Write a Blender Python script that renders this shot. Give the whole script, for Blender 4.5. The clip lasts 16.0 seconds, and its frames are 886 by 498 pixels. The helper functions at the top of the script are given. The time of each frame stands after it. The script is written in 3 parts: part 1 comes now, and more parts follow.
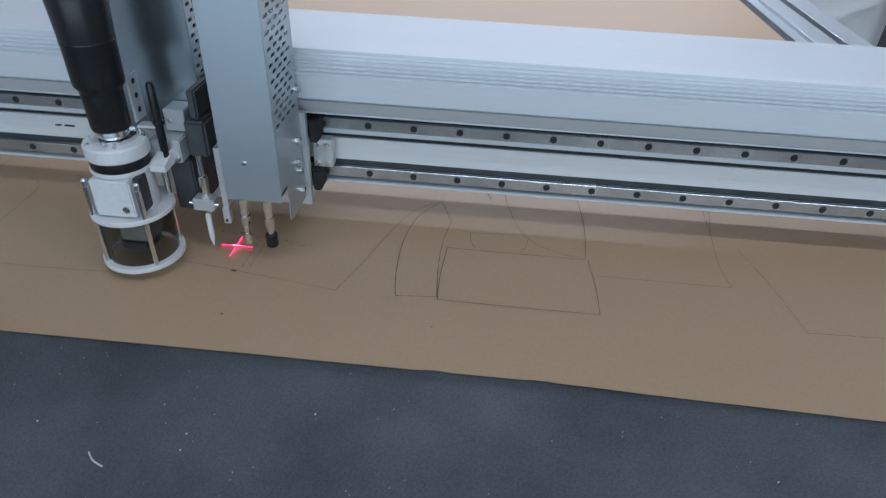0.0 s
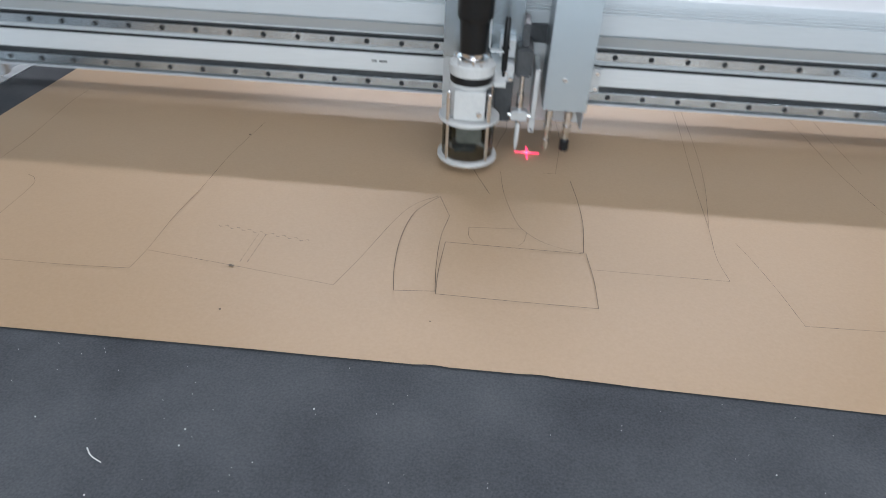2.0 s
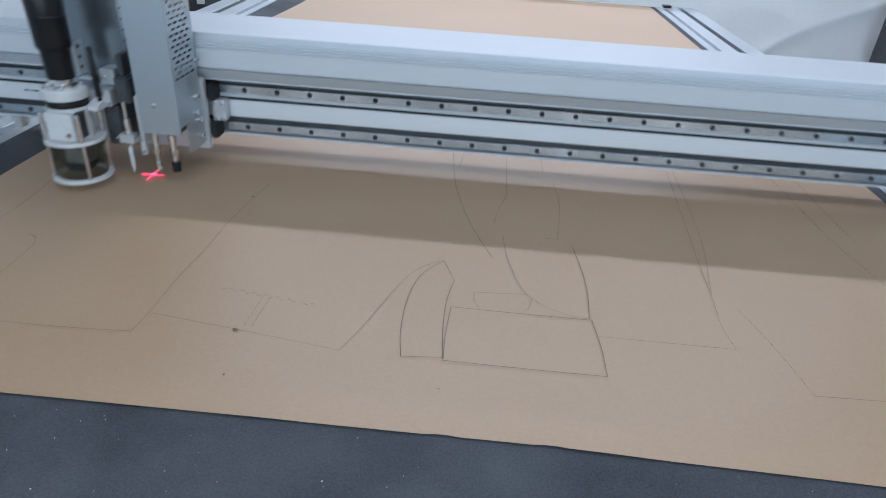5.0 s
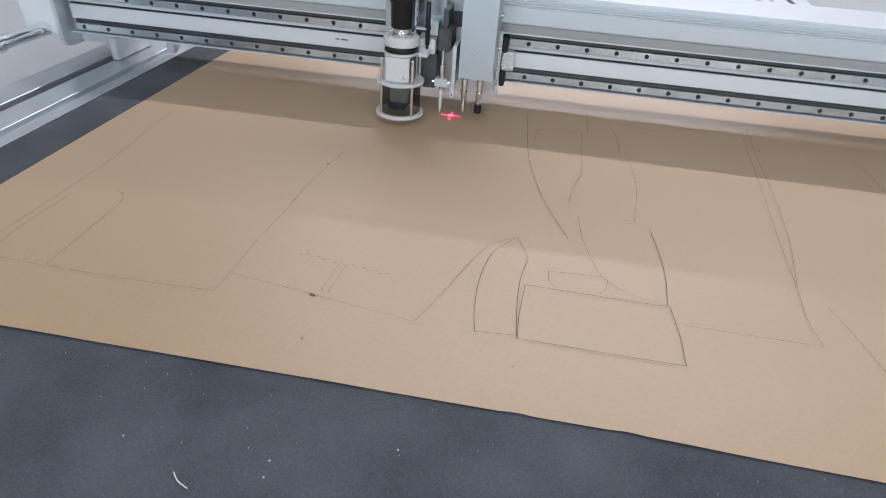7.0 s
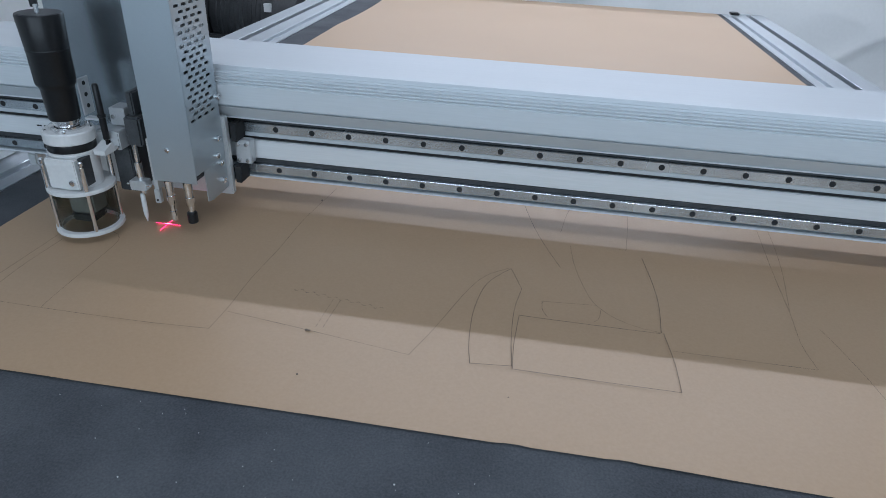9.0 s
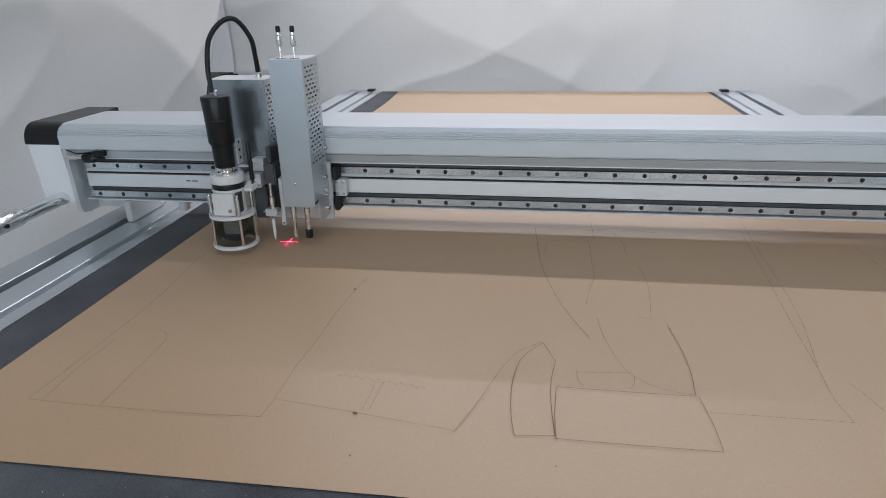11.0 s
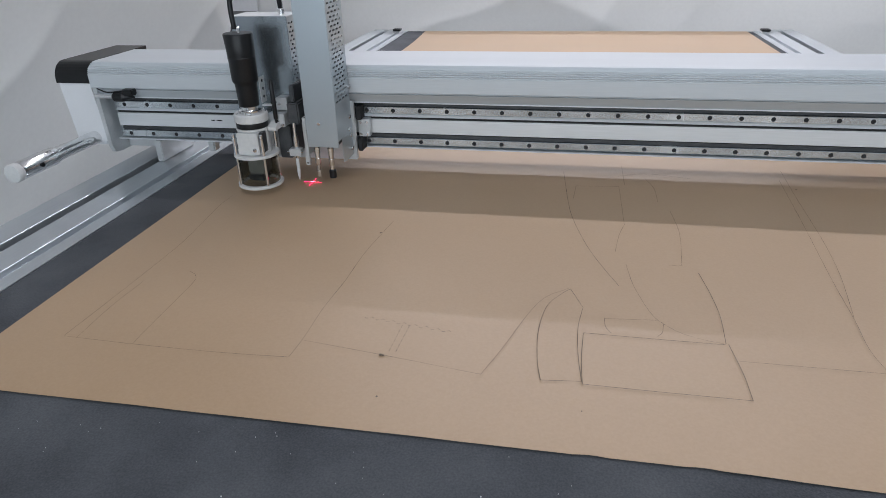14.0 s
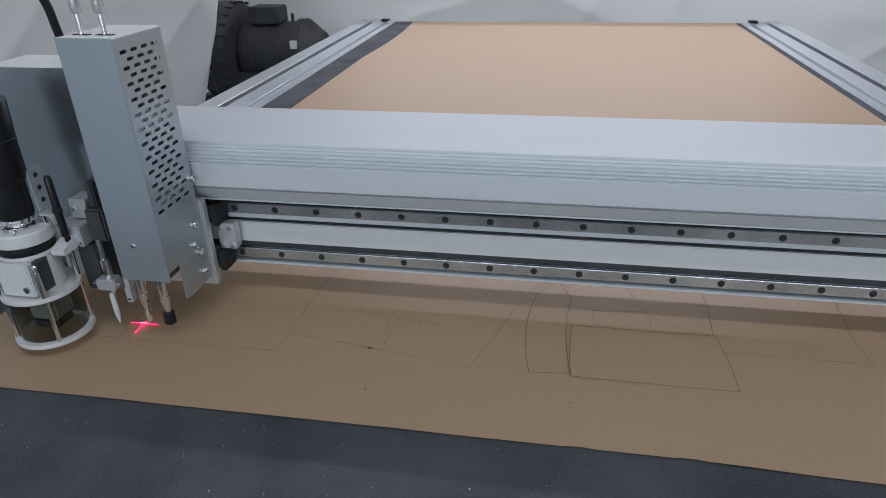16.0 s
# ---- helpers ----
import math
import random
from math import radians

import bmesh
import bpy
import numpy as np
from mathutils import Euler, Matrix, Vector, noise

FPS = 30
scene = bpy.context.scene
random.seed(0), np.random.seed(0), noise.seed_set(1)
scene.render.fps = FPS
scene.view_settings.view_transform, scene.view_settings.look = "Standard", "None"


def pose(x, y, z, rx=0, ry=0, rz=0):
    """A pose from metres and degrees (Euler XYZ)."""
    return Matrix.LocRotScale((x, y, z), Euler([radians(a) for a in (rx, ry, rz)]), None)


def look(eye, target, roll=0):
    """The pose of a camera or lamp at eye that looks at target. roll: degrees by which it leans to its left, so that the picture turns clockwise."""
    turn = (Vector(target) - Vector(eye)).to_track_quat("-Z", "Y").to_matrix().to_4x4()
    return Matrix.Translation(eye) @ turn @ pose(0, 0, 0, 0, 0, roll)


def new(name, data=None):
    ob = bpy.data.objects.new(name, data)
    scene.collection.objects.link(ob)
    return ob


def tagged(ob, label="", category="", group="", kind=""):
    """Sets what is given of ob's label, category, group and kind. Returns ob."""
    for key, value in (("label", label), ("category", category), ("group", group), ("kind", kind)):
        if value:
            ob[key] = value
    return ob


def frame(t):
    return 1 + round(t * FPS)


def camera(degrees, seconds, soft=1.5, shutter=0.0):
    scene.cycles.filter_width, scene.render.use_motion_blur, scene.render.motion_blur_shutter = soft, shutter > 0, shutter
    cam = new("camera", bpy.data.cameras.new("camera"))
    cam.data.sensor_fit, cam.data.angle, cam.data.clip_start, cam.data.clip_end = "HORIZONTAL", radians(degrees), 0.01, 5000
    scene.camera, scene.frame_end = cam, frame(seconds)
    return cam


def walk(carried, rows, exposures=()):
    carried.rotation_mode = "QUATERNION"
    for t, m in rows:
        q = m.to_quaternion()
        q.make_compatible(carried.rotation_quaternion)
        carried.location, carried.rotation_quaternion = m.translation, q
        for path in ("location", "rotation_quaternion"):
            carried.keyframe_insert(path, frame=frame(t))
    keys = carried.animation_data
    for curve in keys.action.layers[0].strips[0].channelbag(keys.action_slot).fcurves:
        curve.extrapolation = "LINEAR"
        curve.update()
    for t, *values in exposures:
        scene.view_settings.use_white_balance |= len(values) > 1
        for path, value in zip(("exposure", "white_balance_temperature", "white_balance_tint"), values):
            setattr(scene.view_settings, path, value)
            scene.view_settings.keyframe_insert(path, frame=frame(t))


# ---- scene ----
# World: x along the gantry, y away from the camera along the cutting bed, z up; z = 0 is the bed's working surface.
cam = camera(69.26, 16.0, 0.65, 0.4)
walk(cam, [
    (0.0, look((0.048, -0.591, 0.487), (-0.0111, 0.2283, -0.0832), 2.58)),
    (0.2, look((0.041, -0.591, 0.484), (-0.0225, 0.2202, -0.0980), 2.82)),
    (0.5, look((0.041, -0.589, 0.487), (-0.0260, 0.2235, -0.0916), 2.81)),
    (1.0, look((0.039, -0.590, 0.487), (-0.0257, 0.2224, -0.0914), 2.82)),
    (1.5, look((0.035, -0.589, 0.485), (-0.0138, 0.2230, -0.0970), 3.19)),
    (2.0, look((0.047, -0.590, 0.486), (-0.0075, 0.2247, -0.0908), 2.60)),
    (2.5, look((0.038, -0.591, 0.488), (0.0058, 0.2303, -0.0818), 3.59)),
    (2.8, look((0.044, -0.593, 0.495), (0.0396, 0.2705, -0.0089), 2.80)),
    (3.0, look((0.039, -0.589, 0.495), (0.0298, 0.2771, -0.0057), 3.07)),
    (3.5, look((0.037, -0.587, 0.493), (0.0209, 0.2814, -0.0030), 3.05)),
    (4.0, look((0.033, -0.586, 0.493), (0.0207, 0.2811, -0.0060), 3.48)),
    (4.5, look((0.032, -0.588, 0.496), (0.0029, 0.2788, -0.0030), 3.31)),
    (4.7, look((0.027, -0.588, 0.494), (-0.0045, 0.2789, -0.0040), 3.54)),
    (6.8, look((-0.007, -0.589, 0.486), (-0.1343, 0.2482, -0.0470), 3.48)),
    (7.0, look((-0.014, -0.585, 0.487), (-0.1277, 0.2501, -0.0517), 4.18)),
    (7.5, look((-0.005, -0.586, 0.485), (-0.1130, 0.2536, -0.0474), 3.82)),
    (8.0, look((-0.005, -0.584, 0.491), (-0.1050, 0.2519, -0.0481), 4.19)),
    (8.2, look((-0.001, -0.580, 0.491), (-0.1048, 0.2580, -0.0454), 3.80)),
    (8.4, look((0.002, -0.589, 0.489), (-0.1061, 0.2780, 0.0030), 2.57)),
    (8.5, look((0.002, -0.590, 0.491), (-0.1009, 0.2791, 0.0075), 2.67)),
    (8.6, look((0.002, -0.591, 0.493), (-0.1021, 0.2762, 0.0063), 3.20)),
    (9.0, look((-0.007, -0.591, 0.490), (-0.1241, 0.2708, -0.0033), 2.81)),
    (9.2, look((-0.004, -0.602, 0.499), (-0.1237, 0.2575, 0.0024), 1.80)),
    (11.3, look((-0.034, -0.644, 0.505), (-0.1766, 0.2754, 0.1396), -1.18)),
    (11.4, look((-0.031, -0.644, 0.504), (-0.1764, 0.2697, 0.1236), -1.03)),
    (11.5, look((-0.034, -0.647, 0.501), (-0.1809, 0.2601, 0.1067), -1.03)),
    (11.8, look((-0.033, -0.639, 0.504), (-0.1811, 0.2551, 0.0827), -0.95)),
    (12.0, look((-0.034, -0.642, 0.502), (-0.1811, 0.2517, 0.0776), -0.89)),
    (12.5, look((-0.037, -0.644, 0.501), (-0.2072, 0.2435, 0.0726), -1.30)),
    (13.0, look((-0.036, -0.644, 0.501), (-0.2067, 0.2431, 0.0711), -1.32)),
    (13.5, look((-0.036, -0.637, 0.501), (-0.2044, 0.2453, 0.0624), -1.32)),
    (14.0, look((-0.038, -0.634, 0.498), (-0.2135, 0.2417, 0.0488), -1.62)),
    (14.5, look((-0.038, -0.635, 0.498), (-0.2161, 0.2411, 0.0500), -1.62)),
    (15.0, look((-0.038, -0.636, 0.497), (-0.2111, 0.2407, 0.0483), -1.59)),
    (15.5, look((-0.039, -0.634, 0.498), (-0.2092, 0.2423, 0.0465), -1.46)),
    (16.0, look((-0.038, -0.631, 0.498), (-0.1958, 0.2418, 0.0364), -1.21)),
], [
    (0, -0.13, 5763, 11.0), (0.5, -0.06, 6157, 11.5), (1, 0.09, 6524, 12.0), (1.5, 0.24, 6856, 13.0), (2, 0.29, 6376, 13.0), (2.5, 0.29, 5743, 12.0),
    (3, 0.05, 5618, 10.5), (3.5, -0.04, 5592, 10.5), (4, -0.15, 5592, 10.5), (4.5, -0.12, 5592, 10.5), (6.8, 0.25, 6383, 15.0), (7, 0.25, 6383, 15.0),
    (7.5, 0.18, 6067, 14.0), (8, 0.17, 5658, 12.0), (8.5, -0.01, 5654, 11.0), (9, -0.18, 5753, 10.5), (11.5, -0.20, 6552, 15.0), (12, -0.30, 6363, 15.0),
    (12.5, -0.40, 6194, 15.0), (13, -0.36, 6304, 15.0), (13.5, -0.17, 6731, 15.0), (14, -0.13, 6504, 15.0), (14.5, -0.15, 6205, 15.0), (15, -0.20, 6088, 15.0),
    (15.5, -0.36, 6159, 15.0), (16, -0.36, 6306, 15.0),
])

# ---- light: rows of ceiling tubes in a white workshop ----
world = bpy.data.worlds.new("workshop_air")
scene.world = world
world.use_nodes = True
world.node_tree.nodes["Background"].inputs[0].default_value = (0.80, 0.90, 1.0, 1)
world.node_tree.nodes["Background"].inputs[1].default_value = 0.25


def tube_lamp(x, y, z, length, power, name):
    data = bpy.data.lights.new(name, "AREA")
    data.shape, data.size, data.size_y, data.energy = "RECTANGLE", length, 0.05, power
    data.color = (0.94, 0.945, 1.0)
    ob = new(name, data)
    ob.location = (x, y, z)
    return ob


# first row: unseen fill lamp added for the front; others follow shadow edges
LAMP_ROWS = [(0.6, -0.62, 1.92, 2.8, 13), (0.3, 2.15, 1.92, 3.4, 46), (0.0, 4.75, 1.92, 3.6, 76)]
for lx, ly, lz, ll, lp in LAMP_ROWS:
    tube_lamp(lx, ly, lz, ll, lp, "tube_light")

# daylight through a wide window behind the camera, unseen, assumed from cool front light
WINDOW = (-1.9, 2.3, 0.0, 1.5, -3.2)
sky = bpy.data.lights.new("window_daylight", "AREA")
sky.shape, sky.size, sky.size_y, sky.energy, sky.color = "RECTANGLE", WINDOW[1] - WINDOW[0] - 0.1, WINDOW[3] - WINDOW[2] - 0.1, 66, (0.80, 0.92, 0.98)
sky_lamp = new("window_daylight", sky)
sky_lamp.matrix_world = look(((WINDOW[0] + WINDOW[1]) / 2, WINDOW[4] - 0.06, (WINDOW[2] + WINDOW[3]) / 2), (0.0, 1.0, 0.35))


# ---- materials ----
def nodes_of(name):
    m = bpy.data.materials.new(name)
    m.use_nodes = True
    nt = m.node_tree
    return m, nt, nt.nodes["Principled BSDF"]


def mixed(nt, bsdf, a, b, scale, detail=4.0, stretch=(1, 1, 1), lo=0.35, hi=0.65, rough=None, bump=0.0, fine=None):
    """Two colours mixed by noise at one scale, a second noise for fine grain and relief."""
    tc = nt.nodes.new("ShaderNodeTexCoord")
    mp = nt.nodes.new("ShaderNodeMapping")
    mp.inputs["Scale"].default_value = stretch
    nt.links.new(tc.outputs["Object"], mp.inputs["Vector"])
    n1 = nt.nodes.new("ShaderNodeTexNoise")
    n1.inputs["Scale"].default_value, n1.inputs["Detail"].default_value = scale, detail
    nt.links.new(mp.outputs[0], n1.inputs["Vector"])
    n2 = nt.nodes.new("ShaderNodeTexNoise")
    n2.inputs["Scale"].default_value, n2.inputs["Detail"].default_value = fine or scale * 12, 3
    nt.links.new(mp.outputs[0], n2.inputs["Vector"])
    add = nt.nodes.new("ShaderNodeMix")
    add.inputs[0].default_value = 0.45
    nt.links.new(n1.outputs[0], add.inputs[2])
    nt.links.new(n2.outputs[0], add.inputs[3])
    ramp = nt.nodes.new("ShaderNodeValToRGB")
    ramp.color_ramp.elements[0].position, ramp.color_ramp.elements[1].position = lo, hi
    ramp.color_ramp.elements[0].color, ramp.color_ramp.elements[1].color = (*a, 1), (*b, 1)
    nt.links.new(add.outputs[0], ramp.inputs[0])
    nt.links.new(ramp.outputs[0], bsdf.inputs["Base Color"])
    if rough:
        rr = nt.nodes.new("ShaderNodeMapRange")
        rr.inputs[3].default_value, rr.inputs[4].default_value = rough
        nt.links.new(n2.outputs[0], rr.inputs[0])
        nt.links.new(rr.outputs[0], bsdf.inputs["Roughness"])
    if bump:
        bp = nt.nodes.new("ShaderNodeBump")
        bp.inputs["Strength"].default_value, bp.inputs["Distance"].default_value = bump, 0.001
        nt.links.new(n2.outputs[0], bp.inputs["Height"])
        nt.links.new(bp.outputs[0], bsdf.inputs["Normal"])
    return ramp


def surface(name, a, b, scale, metal=0.0, rough=(0.4, 0.6), bump=0.0, stretch=(1, 1, 1), lo=0.35, hi=0.65, fine=None, coat=0.0):
    m, nt, bsdf = nodes_of(name)
    bsdf.inputs["Metallic"].default_value = metal
    if coat:
        bsdf.inputs["Coat Weight"].default_value = coat
    mixed(nt, bsdf, a, b, scale, 4.0, stretch, lo, hi, rough, bump, fine)
    return m


M_PAPER = surface("kraft_paper", (0.416, 0.285, 0.170), (0.456, 0.319, 0.199), 1.7, 0, (0.36, 0.47), 0.10, fine=260)
M_FELT = surface("grey_felt", (0.036, 0.041, 0.049), (0.098, 0.107, 0.118), 9.0, 0, (0.9, 1.0), 0.9, lo=0.33, hi=0.68, fine=420)
M_ALU = surface("anodised_aluminium", (0.53, 0.57, 0.595), (0.58, 0.62, 0.645), 1.2, 0.12, (0.44, 0.54), 0.0, (0.4, 8, 8), fine=60)
M_ALU_WHITE = surface("white_anodised_strip", (0.66, 0.69, 0.70), (0.73, 0.755, 0.77), 2.0, 0.25, (0.36, 0.46), 0.0, (0.4, 8, 8), fine=60)
M_ALU_Y = surface("anodised_bed_profile", (0.50, 0.54, 0.57), (0.60, 0.64, 0.67), 1.2, 0.72, (0.30, 0.40), 0.0, (8, 0.4, 8), fine=60)
# pale and dark stretches along x stand for reflections in the ground steel
M_STEEL = surface("steel_with_painted_reflections", (0.34, 0.38, 0.41), (0.72, 0.77, 0.80), 2.3, 0.9, (0.22, 0.30), 0.0, (1, 0.3, 0.3), lo=0.34, hi=0.68, fine=9)
M_CHROME = surface("bright_steel", (0.72, 0.73, 0.74), (0.85, 0.85, 0.85), 30.0, 1.0, (0.10, 0.22))
M_COVER = surface("grey_painted_sheet", (0.42, 0.475, 0.51), (0.455, 0.51, 0.545), 5.0, 0.75, (0.34, 0.42), 0.03, fine=700)
M_GALV = surface("galvanised_cover_sheet", (0.40, 0.455, 0.49), (0.46, 0.515, 0.55), 6.0, 0.95, (0.20, 0.27), 0.0, fine=300)
# cover sheet made paler: the strong light on the tops put into the colour
M_LIT_SHEET = surface("lit_cover_sheet", (0.86, 0.88, 0.89), (0.90, 0.92, 0.93), 8.0, 0.15, (0.22, 0.28), 0.0, fine=40)
M_PLATE = surface("machined_aluminium_plate", (0.55, 0.57, 0.58), (0.64, 0.66, 0.67), 20.0, 0.6, (0.35, 0.5), fine=300)
M_WHITE = surface("white_plastic", (0.58, 0.59, 0.585), (0.67, 0.675, 0.665), 14.0, 0, (0.35, 0.5))
M_WHITE_PAINT = surface("white_powder_coat", (0.74, 0.76, 0.78), (0.80, 0.81, 0.83), 6.0, 0, (0.35, 0.5), 0.05, fine=500)
M_BLACK = surface("black_plastic", (0.009, 0.010, 0.011), (0.014, 0.015, 0.0165), 20.0, 0, (0.30, 0.36))
M_BLACK.node_tree.nodes["Principled BSDF"].inputs["Specular IOR Level"].default_value = 0.3
# near-black: painted shade in holes and gaps, also black seals and print
M_DARK = surface("black_and_recess_shade", (0.007, 0.008, 0.009), (0.018, 0.02, 0.022), 40.0, 0, (0.6, 0.8))
# for dark blocks, and for painted shade in the rail gaps
M_GREYDARK = surface("dark_anodised_and_gap_shade", (0.05, 0.055, 0.06), (0.09, 0.095, 0.10), 30.0, 0.5, (0.4, 0.55))
M_BLOWER = surface("dark_cast_blower", (0.022, 0.024, 0.026), (0.050, 0.053, 0.055), 8.0, 0.2, (0.5, 0.7), 0.2, fine=120)
M_INK = surface("pen_ink", (0.105, 0.080, 0.062), (0.30, 0.21, 0.135), 14.0, 0, (0.7, 0.9), lo=0.4, hi=0.62, fine=90)
M_INK_DARK = surface("dark_pen_ink", (0.06, 0.048, 0.04), (0.22, 0.165, 0.115), 14.0, 0, (0.7, 0.9), fine=90)
M_CLOTH = surface("white_sheeting", (0.83, 0.84, 0.825), (0.88, 0.89, 0.875), 1.2, 0, (0.42, 0.55), 0.0, fine=60)


def let_light_through(m, share, colour):
    """Thin sheeting: a share of the light that falls on its back comes through."""
    nt = m.node_tree
    through_it, mix = nt.nodes.new("ShaderNodeBsdfTranslucent"), nt.nodes.new("ShaderNodeMixShader")
    through_it.inputs[0].default_value = (*colour, 1)
    mix.inputs[0].default_value = share
    nt.links.new(nt.nodes["Principled BSDF"].outputs[0], mix.inputs[1])
    nt.links.new(through_it.outputs[0], mix.inputs[2])
    nt.links.new(mix.outputs[0], nt.nodes["Material Output"].inputs[0])


let_light_through(M_CLOTH, 0.12, (0.92, 0.92, 0.89))
M_FLOOR = surface("grey_floor_paint", (0.46, 0.49, 0.51), (0.58, 0.61, 0.63), 1.1, 0, (0.3, 0.5), 0.05, fine=40)
M_WALL = surface("white_wall_paint", (0.70, 0.72, 0.73), (0.78, 0.79, 0.80), 0.8, 0, (0.7, 0.9), fine=30)
M_THREAD = surface("pale_thread", (0.50, 0.52, 0.52), (0.68, 0.69, 0.68), 50.0, 0, (0.7, 0.9))
M_BRUSH = surface("worn_grey_bristle", (0.20, 0.20, 0.18), (0.33, 0.32, 0.29), 60.0, 0, (0.6, 0.9), fine=400)


def glass():
    m, nt, bsdf = nodes_of("clear_acrylic")
    bsdf.inputs["Transmission Weight"].default_value = 1.0
    bsdf.inputs["Roughness"].default_value = 0.04
    bsdf.inputs["IOR"].default_value = 1.25
    bsdf.inputs["Base Color"].default_value = (0.40, 0.42, 0.40, 1)
    return m


def glow(name, colour, strength):
    m, nt, bsdf = nodes_of(name)
    bsdf.inputs["Base Color"].default_value = (0.1, 0.0, 0.01, 1)
    bsdf.inputs["Emission Color"].default_value = (*colour, 1)
    bsdf.inputs["Emission Strength"].default_value = strength
    return m


M_ACRYLIC = glass()
M_LASER = glow("red_laser_light", (1.0, 0.02, 0.12), 5.0)
M_LASER_CORE = glow("red_laser_core", (1.0, 0.42, 0.48), 4.2)
M_TUBE = glow("tube_light_diffuser", (0.92, 0.97, 1.0), 6.0)


# ---- mesh helpers ----
def part(name, bm, material, parent=None, label="", smooth=False):
    me = bpy.data.meshes.new(name)
    bmesh.ops.recalc_face_normals(bm, faces=bm.faces)
    bm.to_mesh(me)
    bm.free()
    me.materials.append(material)
    if smooth:
        for p in me.polygons:
            p.use_smooth = True
        me.set_sharp_from_angle(angle=math.radians(35))
    ob = new(name, me)
    if parent is not None:
        ob.parent = parent
    if label:
        tagged(ob, label)
    return ob


def box(x0, x1, y0, y1, z0, z1, bevel=0.0, bm=None):
    bm = bm or bmesh.new()
    geo = bmesh.ops.create_cube(bm, size=1.0)["verts"]
    for v in geo:
        v.co = Vector(((x0 + x1) / 2 + v.co.x * (x1 - x0), (y0 + y1) / 2 + v.co.y * (y1 - y0), (z0 + z1) / 2 + v.co.z * (z1 - z0)))
    if bevel:
        edges = list({e for v in geo for e in v.link_edges})
        bmesh.ops.bevel(bm, geom=edges, offset=bevel, segments=2, affect="EDGES")
    return bm


def turned(profile, cx, cy, n=28, bm=None, axis="z", cz=0.0):
    """A turned solid: rings of (radius, height), closed at both ends. axis y: heights run along y."""
    bm = bm or bmesh.new()
    rings = []
    for r, h in profile:
        ring = []
        for k in range(n):
            a = 2 * math.pi * k / n
            if axis == "z":
                ring.append(bm.verts.new((cx + r * math.cos(a), cy + r * math.sin(a), h)))
            elif axis == "y":
                ring.append(bm.verts.new((cx + r * math.cos(a), h, cz + r * math.sin(a))))
            else:
                ring.append(bm.verts.new((h, cy + r * math.cos(a), cz + r * math.sin(a))))
        rings.append(ring)
    for a, b in zip(rings, rings[1:]):
        for k in range(n):
            bm.faces.new((a[k], a[(k + 1) % n], b[(k + 1) % n], b[k]))
    bm.faces.new(rings[0][::-1])
    bm.faces.new(rings[-1])
    return bm


def annulus(r0, r1, z0, z1, cx, cy, n=40):
    """A flat ring with a chamfered rim."""
    c = 0.0008
    prof = [(r0, z0), (r1 - c, z0), (r1, z0 + c), (r1, z1 - c), (r1 - c, z1), (r0, z1)]
    bm = bmesh.new()
    rings = [[bm.verts.new((cx + r * math.cos(2 * math.pi * k / n), cy + r * math.sin(2 * math.pi * k / n), z)) for k in range(n)] for r, z in prof]
    for i in range(len(rings)):
        a, b = rings[i], rings[(i + 1) % len(rings)]
        for k in range(n):
            bm.faces.new((a[k], a[(k + 1) % n], b[(k + 1) % n], b[k]))
    return bm


def extruded(outline, x0, x1, axis="x", bm=None):
    """A closed outline of pairs drawn out along an axis: x takes (y, z), y takes (x, z)."""
    bm = bm or bmesh.new()
    if axis == "x":
        a = [bm.verts.new((x0, p, q)) for p, q in outline]
        b = [bm.verts.new((x1, p, q)) for p, q in outline]
    else:
        a = [bm.verts.new((p, x0, q)) for p, q in outline]
        b = [bm.verts.new((p, x1, q)) for p, q in outline]
    n = len(outline)
    for k in range(n):
        bm.faces.new((a[k], a[(k + 1) % n], b[(k + 1) % n], b[k]))
    bm.faces.new(a[::-1])
    bm.faces.new(b)
    return bm


def cord(points, radius, n=8, per=10):
    """A round cord along a smooth curve through a few points."""
    pts = [Vector(p) for p in points]
    pts = [2 * pts[0] - pts[1]] + pts + [2 * pts[-1] - pts[-2]]
    line = []
    for i in range(1, len(pts) - 2):
        p0, p1, p2, p3 = pts[i - 1 : i + 3]
        for k in range(per):
            t = k / per
            line.append(0.5 * (2 * p1 + (p2 - p0) * t + (2 * p0 - 5 * p1 + 4 * p2 - p3) * t * t + (3 * p1 - p0 - 3 * p2 + p3) * t**3))
    line.append(pts[-2])
    bm = bmesh.new()
    rings = []
    side = Vector((0.3, 1, 0.2)).normalized()
    for i, p in enumerate(line):
        d = (line[min(i + 1, len(line) - 1)] - line[max(i - 1, 0)]).normalized()
        u = (side - d * side.dot(d)).normalized()
        w = d.cross(u)
        rings.append([bm.verts.new(p + radius * (math.cos(2 * math.pi * k / n) * u + math.sin(2 * math.pi * k / n) * w)) for k in range(n)])
    for a, b in zip(rings, rings[1:]):
        for k in range(n):
            bm.faces.new((a[k], a[(k + 1) % n], b[(k + 1) % n], b[k]))
    bm.faces.new(rings[0][::-1])
    bm.faces.new(rings[-1])
    return bm


